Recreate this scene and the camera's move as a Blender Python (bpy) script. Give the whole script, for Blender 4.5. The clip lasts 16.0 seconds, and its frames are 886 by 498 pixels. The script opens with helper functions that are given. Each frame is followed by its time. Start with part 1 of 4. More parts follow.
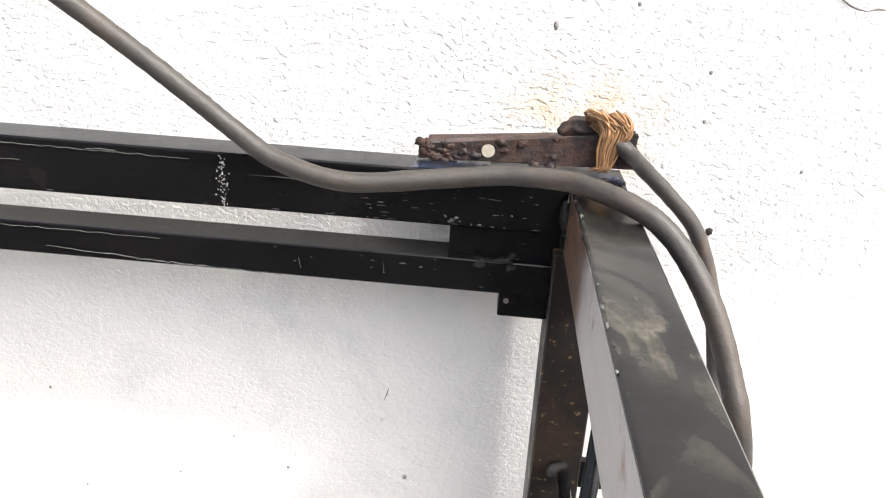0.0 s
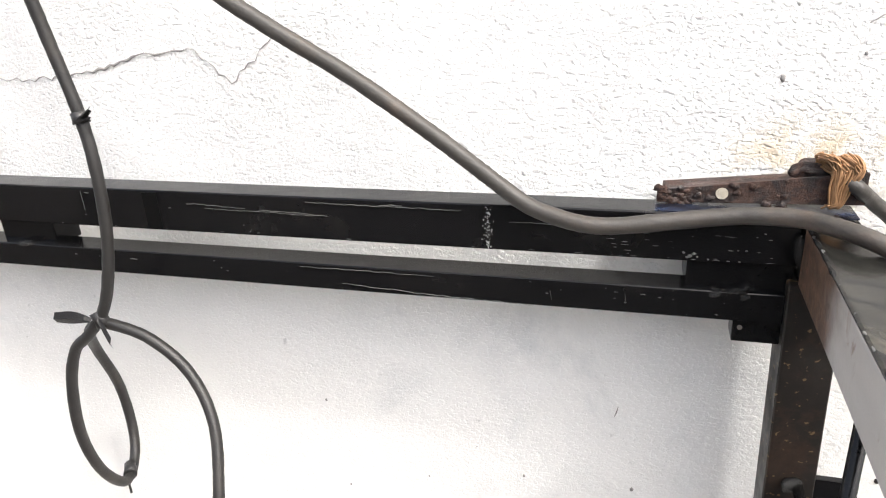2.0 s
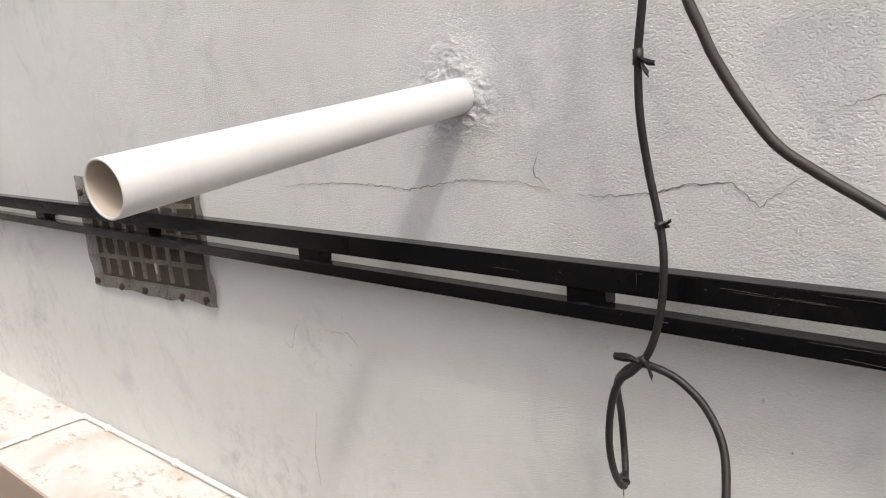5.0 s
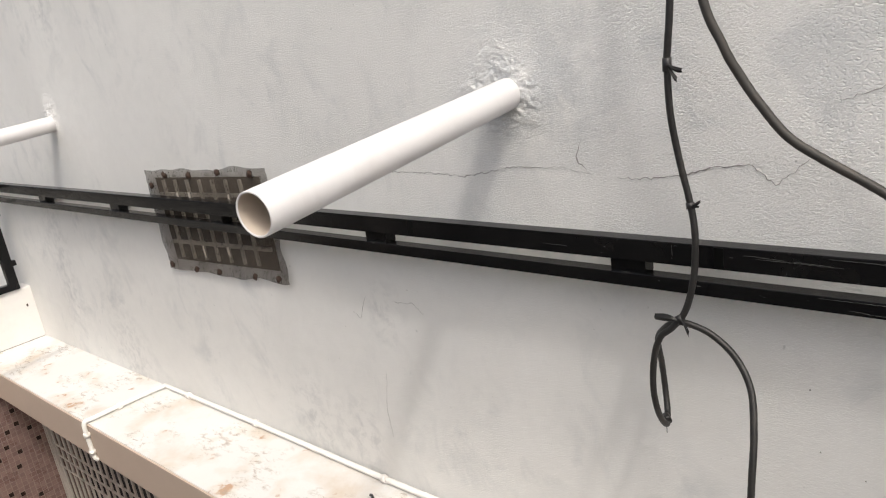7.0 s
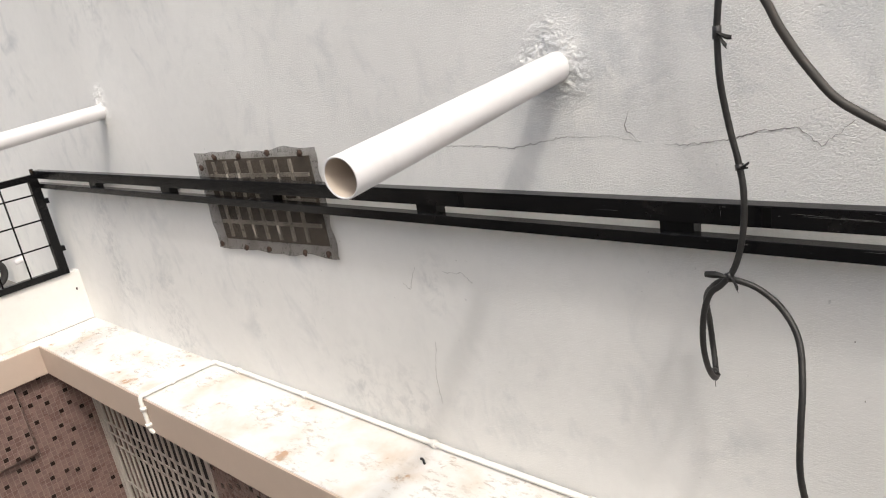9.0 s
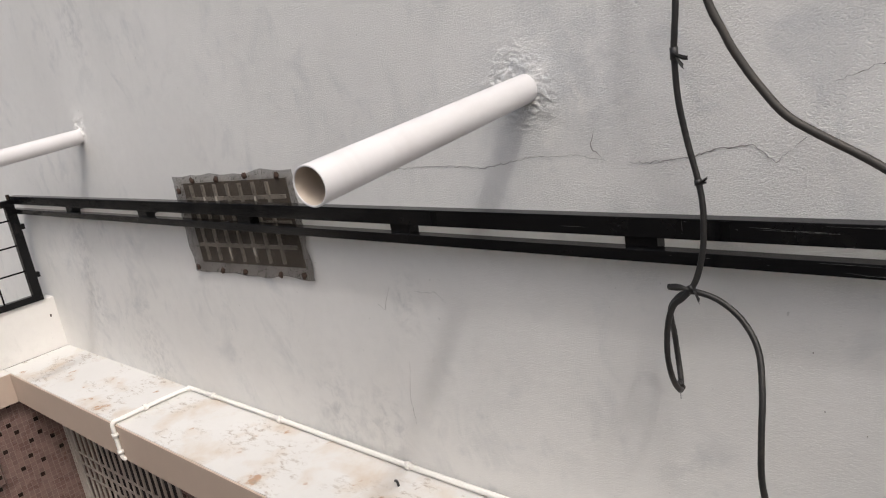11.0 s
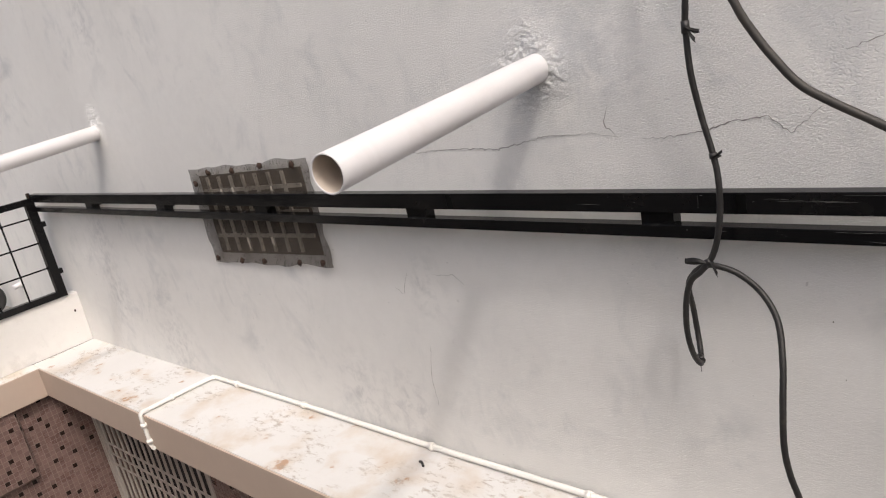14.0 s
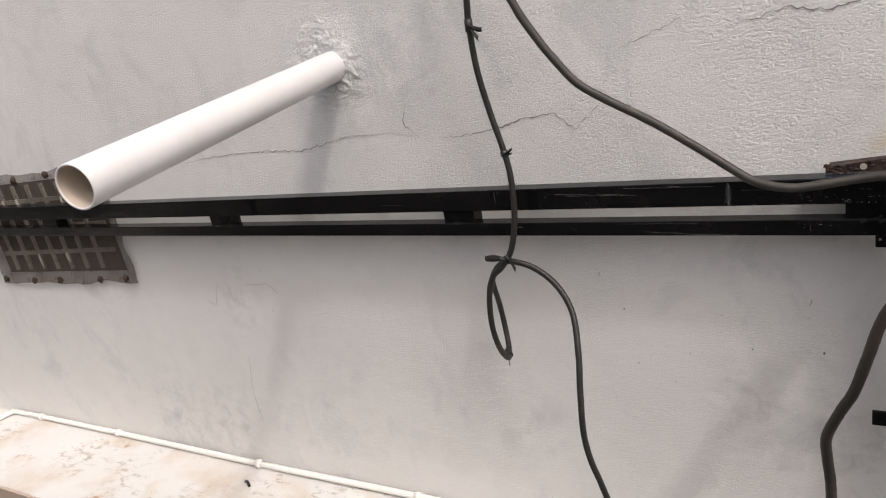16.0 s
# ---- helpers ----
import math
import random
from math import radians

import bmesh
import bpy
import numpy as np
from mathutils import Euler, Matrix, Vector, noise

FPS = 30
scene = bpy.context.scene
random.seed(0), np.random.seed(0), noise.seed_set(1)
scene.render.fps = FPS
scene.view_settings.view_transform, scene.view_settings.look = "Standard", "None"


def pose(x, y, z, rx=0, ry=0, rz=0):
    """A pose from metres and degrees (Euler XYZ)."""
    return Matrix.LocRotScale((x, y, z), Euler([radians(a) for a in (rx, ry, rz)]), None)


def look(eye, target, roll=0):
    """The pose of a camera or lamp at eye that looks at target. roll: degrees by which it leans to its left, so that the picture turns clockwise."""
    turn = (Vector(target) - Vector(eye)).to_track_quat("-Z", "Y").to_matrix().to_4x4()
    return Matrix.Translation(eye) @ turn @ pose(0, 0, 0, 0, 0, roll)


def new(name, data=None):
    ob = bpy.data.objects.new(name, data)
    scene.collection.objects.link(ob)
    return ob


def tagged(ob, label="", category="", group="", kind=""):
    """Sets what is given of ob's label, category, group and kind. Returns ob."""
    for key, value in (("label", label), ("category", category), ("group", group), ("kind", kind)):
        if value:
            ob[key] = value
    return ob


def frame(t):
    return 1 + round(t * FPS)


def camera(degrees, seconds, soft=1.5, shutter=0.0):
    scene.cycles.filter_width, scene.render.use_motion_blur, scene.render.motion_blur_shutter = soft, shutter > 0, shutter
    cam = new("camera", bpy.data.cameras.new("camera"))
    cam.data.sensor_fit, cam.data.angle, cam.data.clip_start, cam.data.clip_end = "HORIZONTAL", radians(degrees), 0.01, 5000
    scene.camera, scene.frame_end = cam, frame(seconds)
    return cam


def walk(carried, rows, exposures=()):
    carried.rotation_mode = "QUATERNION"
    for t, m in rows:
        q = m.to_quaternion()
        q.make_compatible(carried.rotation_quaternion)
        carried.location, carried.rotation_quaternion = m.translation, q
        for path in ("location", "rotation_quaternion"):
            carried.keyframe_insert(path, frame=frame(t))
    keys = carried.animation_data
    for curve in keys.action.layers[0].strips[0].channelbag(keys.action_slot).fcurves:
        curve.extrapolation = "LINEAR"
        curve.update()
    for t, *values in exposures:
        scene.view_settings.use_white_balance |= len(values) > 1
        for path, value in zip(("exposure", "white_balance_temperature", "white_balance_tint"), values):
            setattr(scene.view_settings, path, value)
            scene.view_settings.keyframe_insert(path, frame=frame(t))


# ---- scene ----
cam = camera(64.2, 16.0, soft=1.1)
PATH = [
    (0, (0.958, -0.757, 3.72), (0.862, 1.06, 2.889), 3.5),
    (0.5, (0.953, -0.767, 3.729), (0.813, 1.048, 2.901), 2.5),
    (1, (0.961, -0.768, 3.735), (0.796, 1.05, 2.916), 1.2),
    (1.5, (0.944, -0.797, 3.751), (0.64, 1.006, 2.939), -1.2),
    (2, (0.869, -0.883, 3.782), (0.345, 0.888, 3.016), -3.2),
    (2.5, (0.82, -0.971, 3.816), (0.114, 0.766, 3.119), -3.3),
    (3, (0.799, -1.072, 3.864), (-0.092, 0.601, 3.224), -5.8),
    (3.5, (0.771, -1.165, 3.883), (-0.187, 0.486, 3.287), -4.7),
    (4, (0.71, -1.348, 3.873), (-0.397, 0.24, 3.37), -2.8),
    (4.5, (0.694, -1.407, 3.894), (-0.477, 0.147, 3.431), -3.9),
    (5, (0.713, -1.449, 3.919), (-0.541, 0.04, 3.46), -4.4),
    (5.2, (0.715, -1.466, 3.9), (-0.537, 0.031, 3.464), -3.5),
    (7.3, (0.808, -1.747, 4.081), (-0.505, -0.356, 3.498), -9.2),
    (7.5, (0.786, -1.776, 4.039), (-0.569, -0.423, 3.461), -8.9),
    (8, (0.778, -1.784, 4.006), (-0.63, -0.482, 3.44), -11.9),
    (8.5, (0.797, -1.816, 3.997), (-0.428, -0.328, 3.46), -6.2),
    (8.7, (0.799, -1.843, 4.067), (-0.528, -0.478, 3.455), -9.6),
    (10.8, (0.849, -1.869, 4.027), (-0.504, -0.489, 3.51), -9.0),
    (11, (0.856, -1.875, 4.019), (-0.448, -0.451, 3.497), -9.1),
    (11.5, (0.916, -1.759, 3.962), (-0.013, -0.096, 3.352), -8.2),
    (12, (0.979, -1.642, 3.967), (0.284, 0.102, 3.277), -7.9),
    (12.5, (0.967, -1.647, 3.977), (0.22, 0.074, 3.285), -8.0),
    (13, (0.913, -1.77, 3.999), (-0.16, -0.203, 3.373), -10.2),
    (13.5, (0.876, -1.877, 4.016), (-0.406, -0.449, 3.452), -11.0),
    (14, (0.863, -1.893, 4.024), (-0.47, -0.511, 3.464), -11.5),
    (14.5, (0.887, -1.874, 3.985), (-0.413, -0.46, 3.428), -11.1),
    (15, (0.936, -1.767, 3.973), (-0.008, -0.124, 3.333), -9.7),
    (15.5, (0.971, -1.705, 3.981), (0.151, -0.005, 3.319), -9.1),
    (16, (0.934, -1.756, 3.999), (-0.061, -0.147, 3.353), -10.9),
]
LIGHT = [(0, 1.85), (0.5, 2.02), (1, 2.12), (1.5, 2.05), (2, 1.71), (2.5, 1.31), (3, 0.93), (3.5, 0.73), (4, 0.56), (4.5, 0.54), (5, 0.45), (7.3, 0.47), (7.5, 0.39), (8, 0.13), (8.5, 0.60), (8.7, 0.60), (11, 0.15), (11.5, 0.45), (12, 0.51), (12.5, 0.61), (13, 0.45), (13.5, 0.45), (14, 0.27), (14.5, 0.25), (15, 0.29), (15.5, 0.41), (16, 0.31)]
walk(cam, [(t, look(eye, target, roll)) for t, eye, target, roll in PATH], [(t, e, *((6480, 8) if t < 4.2 else (6680, 8) if t < 10 else (6580, 10) if t < 13.6 else (6720, 12))) for t, e in LIGHT])

# ---- world and light ----
SUN_WAY = Vector((-1.9, 1.0, -3.2))
world = bpy.data.worlds.new("sky")
scene.world = world
world.use_nodes = True
wn = world.node_tree.nodes
sky = wn.new("ShaderNodeTexSky")
sky.sky_type = "NISHITA"
sky.sun_disc = False
sky.sun_elevation = radians(56.1)
sky.sun_rotation = radians(117.8)
sky.air_density, sky.dust_density, sky.ozone_density = 0.85, 6.0, 0.5
wn["Background"].inputs["Strength"].default_value = 0.15
haze = wn.new("ShaderNodeHueSaturation")
haze.inputs["Saturation"].default_value = 0.62
world.node_tree.links.new(sky.outputs["Color"], haze.inputs["Color"])
world.node_tree.links.new(haze.outputs["Color"], wn["Background"].inputs["Color"])
sun = new("sun", bpy.data.lights.new("sun", "SUN"))
sun.data.energy, sun.data.angle, sun.data.color = 0.84, radians(3), (1.0, 0.975, 0.94)
sun.matrix_world = look((6, -4, 14), Vector((6, -4, 14)) + SUN_WAY)


# ---- materials ----
def material(name):
    m = bpy.data.materials.new(name)
    m.use_nodes = True
    return m, m.node_tree.nodes, m.node_tree.links, m.node_tree.nodes["Principled BSDF"]


def coords(n, l, scale=(1, 1, 1), turn=(0, 0, 0)):
    """Object-space place, which is world space for meshes built at their place."""
    g = n.new("ShaderNodeNewGeometry")
    mp = n.new("ShaderNodeMapping")
    mp.inputs["Scale"].default_value, mp.inputs["Rotation"].default_value = scale, turn
    l.new(g.outputs["Position"], mp.inputs["Vector"])
    return mp.outputs["Vector"]


def noise_tex(n, l, vec, scale, detail=6.0, rough=0.55, dist=0.0):
    t = n.new("ShaderNodeTexNoise")
    t.inputs["Scale"].default_value, t.inputs["Detail"].default_value = scale, detail
    t.inputs["Roughness"].default_value, t.inputs["Distortion"].default_value = rough, dist
    l.new(vec, t.inputs["Vector"])
    return t.outputs["Fac"]


def ramp(n, l, fac, stops):
    r = n.new("ShaderNodeValToRGB")
    while len(r.color_ramp.elements) < len(stops):
        r.color_ramp.elements.new(0.5)
    for e, (p, c) in zip(r.color_ramp.elements, stops):
        e.position, e.color = p, (*c, 1) if len(c) == 3 else c
    l.new(fac, r.inputs["Fac"])
    return r.outputs["Color"]


def grey(v):
    return (v, v, v)


def mix(n, l, fac, a, b, how="MIX"):
    m = n.new("ShaderNodeMixRGB")
    m.blend_type = how
    for s, v in (("Fac", fac), ("Color1", a), ("Color2", b)):
        if hasattr(v, "is_linked"):
            l.new(v, m.inputs[s])
        else:
            m.inputs[s].default_value = v if s == "Fac" else (*v, 1)
    return m.outputs["Color"]


def calc(n, l, how, a, b):
    m = n.new("ShaderNodeMath")
    m.operation = how
    for i, v in enumerate((a, b)):
        if hasattr(v, "is_linked"):
            l.new(v, m.inputs[i])
        else:
            m.inputs[i].default_value = v
    return m.outputs[0]


def bump(n, l, height, strength, distance, before=None):
    b = n.new("ShaderNodeBump")
    b.inputs["Strength"].default_value, b.inputs["Distance"].default_value = strength, distance
    l.new(height, b.inputs["Height"])
    if before is not None:
        l.new(before, b.inputs["Normal"])
    return b.outputs["Normal"]


# grey damp marks on the long wall: place (x, z) and reach
DAMP = [((-3.5, 2.42), 0.34), ((-1.68, 2.44), 0.26), ((-1.36, 2.47), 0.2), ((0.71, 2.85), 0.14), ((-4.2, 2.72), 0.25), ((-4.18, 3.15), 0.25), ((0.96, 2.74), 0.14), ((-0.17, 3.86), 0.16), ((-3.4, 4.5), 0.22), ((-1.1, 3.08), 0.14)]


def plaster(name, base, stain, rough_relief=True):
    """Whitewashed cement plaster: broad tone, grey damp patches, trowel lumps and pitted grain."""
    m, n, l, p = material(name)
    v = coords(n, l)
    broad = noise_tex(n, l, v, 1.1, 4, 0.5, 0.4)
    col = mix(n, l, ramp(n, l, broad, [(0.35, grey(0)), (0.7, grey(1))]), base, tuple(c * 0.93 for c in base))
    damp = noise_tex(n, l, v, 3.2, 7, 0.62, 0.6)
    blot = noise_tex(n, l, v, 0.9, 2, 0.5, 0.0)
    spot = calc(n, l, "MULTIPLY", ramp(n, l, damp, [(0.56, grey(0)), (0.74, grey(1))]), ramp(n, l, blot, [(0.45, grey(0)), (0.62, grey(1))]))
    col = mix(n, l, calc(n, l, "MULTIPLY", spot, 0.7), col, stain)
    streak = noise_tex(n, l, coords(n, l, (1.0, 1.0, 0.7)), 6.0, 8, 0.68, 0.4)
    zone0 = noise_tex(n, l, v, 1.7, 3, 0.5, 0.3)
    marks = calc(n, l, "MULTIPLY", ramp(n, l, streak, [(0.5, grey(0)), (0.72, grey(0.9))]), ramp(n, l, zone0, [(0.46, grey(0)), (0.6, grey(1))]))
    col = mix(n, l, calc(n, l, "MULTIPLY", marks, 0.5), col, stain)
    mottled = noise_tex(n, l, v, 14, 6, 0.62, 0.5)
    col = mix(n, l, ramp(n, l, mottled, [(0.4, grey(0)), (0.75, grey(0.3))]), col, tuple(c * 0.86 for c in base))
    if rough_relief:
        rep = n.new("ShaderNodeVectorMath")
        rep.operation = "DISTANCE"
        l.new(v, rep.inputs[0])
        rep.inputs[1].default_value = (-0.33, 0.0, 3.87)
        hazy = n.new("ShaderNodeMapRange")
        hazy.inputs["From Min"].default_value, hazy.inputs["From Max"].default_value = 0.34, 0.1
        l.new(rep.outputs["Value"], hazy.inputs["Value"])
        wash = calc(n, l, "MULTIPLY", hazy.outputs[0], ramp(n, l, noise_tex(n, l, v, 9, 6, 0.6, 0.5), [(0.35, grey(0)), (0.6, grey(0.75))]))
        col = mix(n, l, wash, col, (0.57, 0.58, 0.585))
    if rough_relief:
        for (x, z), reach_ in DAMP:
            d = n.new("ShaderNodeVectorMath")
            d.operation = "DISTANCE"
            l.new(coords(n, l, (1, 1, 0.75)), d.inputs[0])
            d.inputs[1].default_value = (x, 0.0, z * 0.75)
            near_ = n.new("ShaderNodeMapRange")
            near_.inputs["From Min"].default_value, near_.inputs["From Max"].default_value = reach_, reach_ * 0.2
            l.new(d.outputs["Value"], near_.inputs["Value"])
            mark = calc(n, l, "MULTIPLY", near_.outputs[0], ramp(n, l, noise_tex(n, l, v, 16, 8, 0.66, 0.4), [(0.46, grey(0)), (0.66, grey(0.55))]))
            col = mix(n, l, mark, col, (0.47, 0.475, 0.48))
    fine = noise_tex(n, l, v, 90, 5, 0.6)
    speck = noise_tex(n, l, v, 38, 3, 0.5)
    col = mix(n, l, ramp(n, l, speck, [(0.71, grey(0)), (0.76, grey(0.55))]), col, tuple(c * 0.55 for c in base))
    if rough_relief:
        d = n.new("ShaderNodeVectorMath")
        d.operation = "DISTANCE"
        l.new(coords(n, l, (1, 1, 1.5)), d.inputs[0])
        d.inputs[1].default_value = (1.06, 0.0, 3.535 * 1.5)
        near_ = n.new("ShaderNodeMapRange")
        near_.inputs["From Min"].default_value, near_.inputs["From Max"].default_value = 0.12, 0.02
        l.new(d.outputs["Value"], near_.inputs["Value"])
        bleed = calc(n, l, "MULTIPLY", near_.outputs[0], ramp(n, l, noise_tex(n, l, v, 24, 6, 0.6, 0.6), [(0.35, grey(0)), (0.65, grey(0.9))]))
        col = mix(n, l, bleed, col, (0.55, 0.40, 0.2))
    l.new(col, p.inputs["Base Color"])
    p.inputs["Roughness"].default_value = 0.85
    p.inputs["Specular IOR Level"].default_value = 0.25
    # short pits dragged sideways by the float, over a slow unevenness
    flat = coords(n, l, (1, 1, 1.4), (0.2, 0.3, 0.1))
    lump = noise_tex(n, l, flat, 40, 3, 0.5, 0.0)
    chips = ramp(n, l, noise_tex(n, l, flat, 84, 5, 0.6, 0.0), [(0.28, grey(0)), (0.56, grey(0.85)), (0.75, grey(1))])
    grit = ramp(n, l, noise_tex(n, l, coords(n, l, (1, 1, 1.4)), 150, 3, 0.55), [(0.34, grey(0)), (0.5, grey(1))])
    slow = noise_tex(n, l, coords(n, l, (1, 1, 1.2)), 11, 3, 0.5, 0.2)
    # the coat is coarse above the rail and near the post, smoother below
    zone = noise_tex(n, l, coords(n, l, (0.5, 1, 0.5)), 1.6, 3, 0.5, 0.3)
    sep = n.new("ShaderNodeSeparateXYZ")
    l.new(coords(n, l), sep.inputs[0])
    high = n.new("ShaderNodeMapRange")
    high.inputs["From Min"].default_value, high.inputs["From Max"].default_value = 3.33, 3.42
    high.inputs["To Min"].default_value, high.inputs["To Max"].default_value = 0.38, 1.0
    l.new(sep.outputs["Z"], high.inputs["Value"])
    along = n.new("ShaderNodeMapRange")
    along.inputs["From Min"].default_value, along.inputs["From Max"].default_value = -0.9, 0.75
    along.inputs["To Min"].default_value, along.inputs["To Max"].default_value = 0.4, 1.15
    l.new(sep.outputs["X"], along.inputs["Value"])
    amount = calc(n, l, "MULTIPLY", high.outputs[0], along.outputs[0]) if rough_relief else calc(n, l, "MULTIPLY", zone, 0.5)
    h = calc(n, l, "ADD", calc(n, l, "MULTIPLY", lump, 0.35), calc(n, l, "MULTIPLY", chips, 0.5))
    patchy = ramp(n, l, noise_tex(n, l, v, 4.5, 3, 0.5), [(0.38, grey(0.3)), (0.62, grey(1.0))])
    h = calc(n, l, "MULTIPLY", calc(n, l, "MULTIPLY", h, amount), patchy)
    h = calc(n, l, "ADD", h, calc(n, l, "MULTIPLY", slow, 0.35))
    gritty = ramp(n, l, noise_tex(n, l, v, 2.6, 3, 0.5), [(0.38, grey(0.22)), (0.62, grey(0.42))])
    h = calc(n, l, "ADD", h, calc(n, l, "MULTIPLY", calc(n, l, "MULTIPLY", grit, gritty), high.outputs[0]))
    h = calc(n, l, "ADD", h, calc(n, l, "MULTIPLY", fine, 0.1))
    nrm = bump(n, l, h, 0.75, 0.0055)
    big = noise_tex(n, l, v, 5, 3, 0.5)
    l.new(bump(n, l, big, 0.3, 0.02, nrm), p.inputs["Normal"])
    return m


def painted_steel(name, base, dust, rough=0.3, rust=0.0, smear=None, flecks=None):
    """Gloss enamel on steel: brush streaks, dust and worn scratches."""
    m, n, l, p = material(name)
    v = coords(n, l)
    cloud = noise_tex(n, l, v, 9, 6, 0.6, 0.8)
    col = mix(n, l, ramp(n, l, cloud, [(0.5, grey(0)), (0.75, grey(0.8))]), base, dust)
    if rust:
        r = noise_tex(n, l, v, 14, 8, 0.7, 0.3)
        col = mix(n, l, ramp(n, l, r, [(0.5, grey(0)), (0.68, grey(rust))]), col, (0.09, 0.045, 0.025))
    if flecks:
        f = noise_tex(n, l, v, 110, 3, 0.5, 0.2)
        col = mix(n, l, ramp(n, l, f, [(0.63, grey(0)), (0.68, grey(0.9))]), col, flecks)
    if smear:
        swirl = noise_tex(n, l, coords(n, l, (1, 0.6, 1)), 8, 5, 0.55, 2.2)
        where = noise_tex(n, l, v, 3.5, 3, 0.5, 0.5)
        amount = calc(n, l, "MULTIPLY", ramp(n, l, swirl, [(0.48, grey(0)), (0.56, grey(0.75)), (0.72, grey(0.15))]), ramp(n, l, where, [(0.42, grey(0)), (0.6, grey(1))]))
        grit = ramp(n, l, noise_tex(n, l, v, 120, 4, 0.6), [(0.3, grey(0.4)), (0.65, grey(1))])
        reach = n.new("ShaderNodeMapRange")
        reach.inputs["From Min"].default_value, reach.inputs["From Max"].default_value = -0.2, -0.36
        reach.inputs["To Min"].default_value = 0.12
        sep = n.new("ShaderNodeSeparateXYZ")
        l.new(v, sep.inputs[0])
        l.new(sep.outputs["Y"], reach.inputs["Value"])
        ends = n.new("ShaderNodeMapRange")
        ends.inputs["From Min"].default_value, ends.inputs["From Max"].default_value = -0.72, -0.56
        ends.inputs["To Min"].default_value = 0.15
        l.new(sep.outputs["Y"], ends.inputs["Value"])
        amount = calc(n, l, "MULTIPLY", calc(n, l, "MULTIPLY", amount, reach.outputs[0]), ends.outputs[0])
        col = mix(n, l, calc(n, l, "MULTIPLY", amount, grit), col, smear)
        wet = noise_tex(n, l, coords(n, l, (0.5, 1.3, 1)), 5, 4, 0.5, 0.4)
        col = mix(n, l, ramp(n, l, wet, [(0.55, grey(0)), (0.63, grey(0.8))]), col, (0.006, 0.006, 0.006))
    sc = noise_tex(n, l, coords(n, l, (6, 60, 220)), 1.0, 3, 0.6, 0.0)
    col = mix(n, l, ramp(n, l, sc, [(0.75, grey(0)), (0.79, grey(0.35))]), col, (0.3, 0.3, 0.3))
    l.new(col, p.inputs["Base Color"])
    rr = ramp(n, l, noise_tex(n, l, v, 16, 5, 0.6), [(0.3, grey(rough * 0.7)), (0.75, grey(min(1.0, rough * 1.7)))])
    l.new(rr, p.inputs["Roughness"])
    p.inputs["Specular IOR Level"].default_value = 0.28 if smear else 0.25
    wavy = bump(n, l, noise_tex(n, l, coords(n, l, (0.6, 1, 1.6)), 14, 3, 0.5, 0.5), 0.07, 0.012)
    l.new(bump(n, l, noise_tex(n, l, v, 60, 4, 0.6), 0.18, 0.002, wavy), p.inputs["Normal"])
    return m


def rusty(name):
    m, n, l, p = material(name)
    v = coords(n, l)
    c = ramp(n, l, noise_tex(n, l, v, 45, 8, 0.7, 0.6), [(0.32, (0.005, 0.004, 0.004)), (0.47, (0.02, 0.011, 0.009)), (0.58, (0.055, 0.026, 0.017)), (0.66, (0.018, 0.011, 0.010)), (0.8, (0.11, 0.06, 0.035))])
    l.new(c, p.inputs["Base Color"])
    l.new(ramp(n, l, noise_tex(n, l, v, 25, 5, 0.6), [(0.35, grey(0.3)), (0.6, grey(0.85))]), p.inputs["Roughness"])
    l.new(bump(n, l, noise_tex(n, l, v, 120, 6, 0.7), 0.8, 0.004), p.inputs["Normal"])
    return m


def rusty_pale_side():
    """Tube side: brown rust next to the wall, painted grey wall reflection further out."""
    m, n, l, p = material("rust_and_painted_reflection")
    v = coords(n, l)
    sep = n.new("ShaderNodeSeparateXYZ")
    l.new(v, sep.inputs[0])
    wander = calc(n, l, "MULTIPLY", noise_tex(n, l, v, 12, 5, 0.6), 0.16)
    reach = n.new("ShaderNodeMapRange")
    reach.inputs["From Min"].default_value, reach.inputs["From Max"].default_value = -0.22, -0.14
    l.new(calc(n, l, "ADD", sep.outputs["Y"], wander), reach.inputs["Value"])
    # pale grey: the white wall's reflection put into the colour
    steel = mix(n, l, noise_tex(n, l, coords(n, l, (1, 0.3, 2)), 16, 6, 0.6), (0.30, 0.285, 0.27), (0.42, 0.405, 0.39))
    spots = ramp(n, l, noise_tex(n, l, v, 22, 6, 0.6, 0.6), [(0.6, grey(0)), (0.72, grey(0.8))])
    steel = mix(n, l, spots, steel, (0.16, 0.095, 0.06))
    brown = ramp(n, l, noise_tex(n, l, v, 60, 7, 0.7, 0.4), [(0.3, (0.02, 0.014, 0.011)), (0.5, (0.085, 0.05, 0.033)), (0.68, (0.17, 0.10, 0.065))])
    l.new(mix(n, l, reach.outputs[0], steel, brown), p.inputs["Base Color"])
    p.inputs["Roughness"].default_value = 0.5
    l.new(bump(n, l, noise_tex(n, l, v, 90, 6, 0.7), 0.3, 0.003), p.inputs["Normal"])
    return m


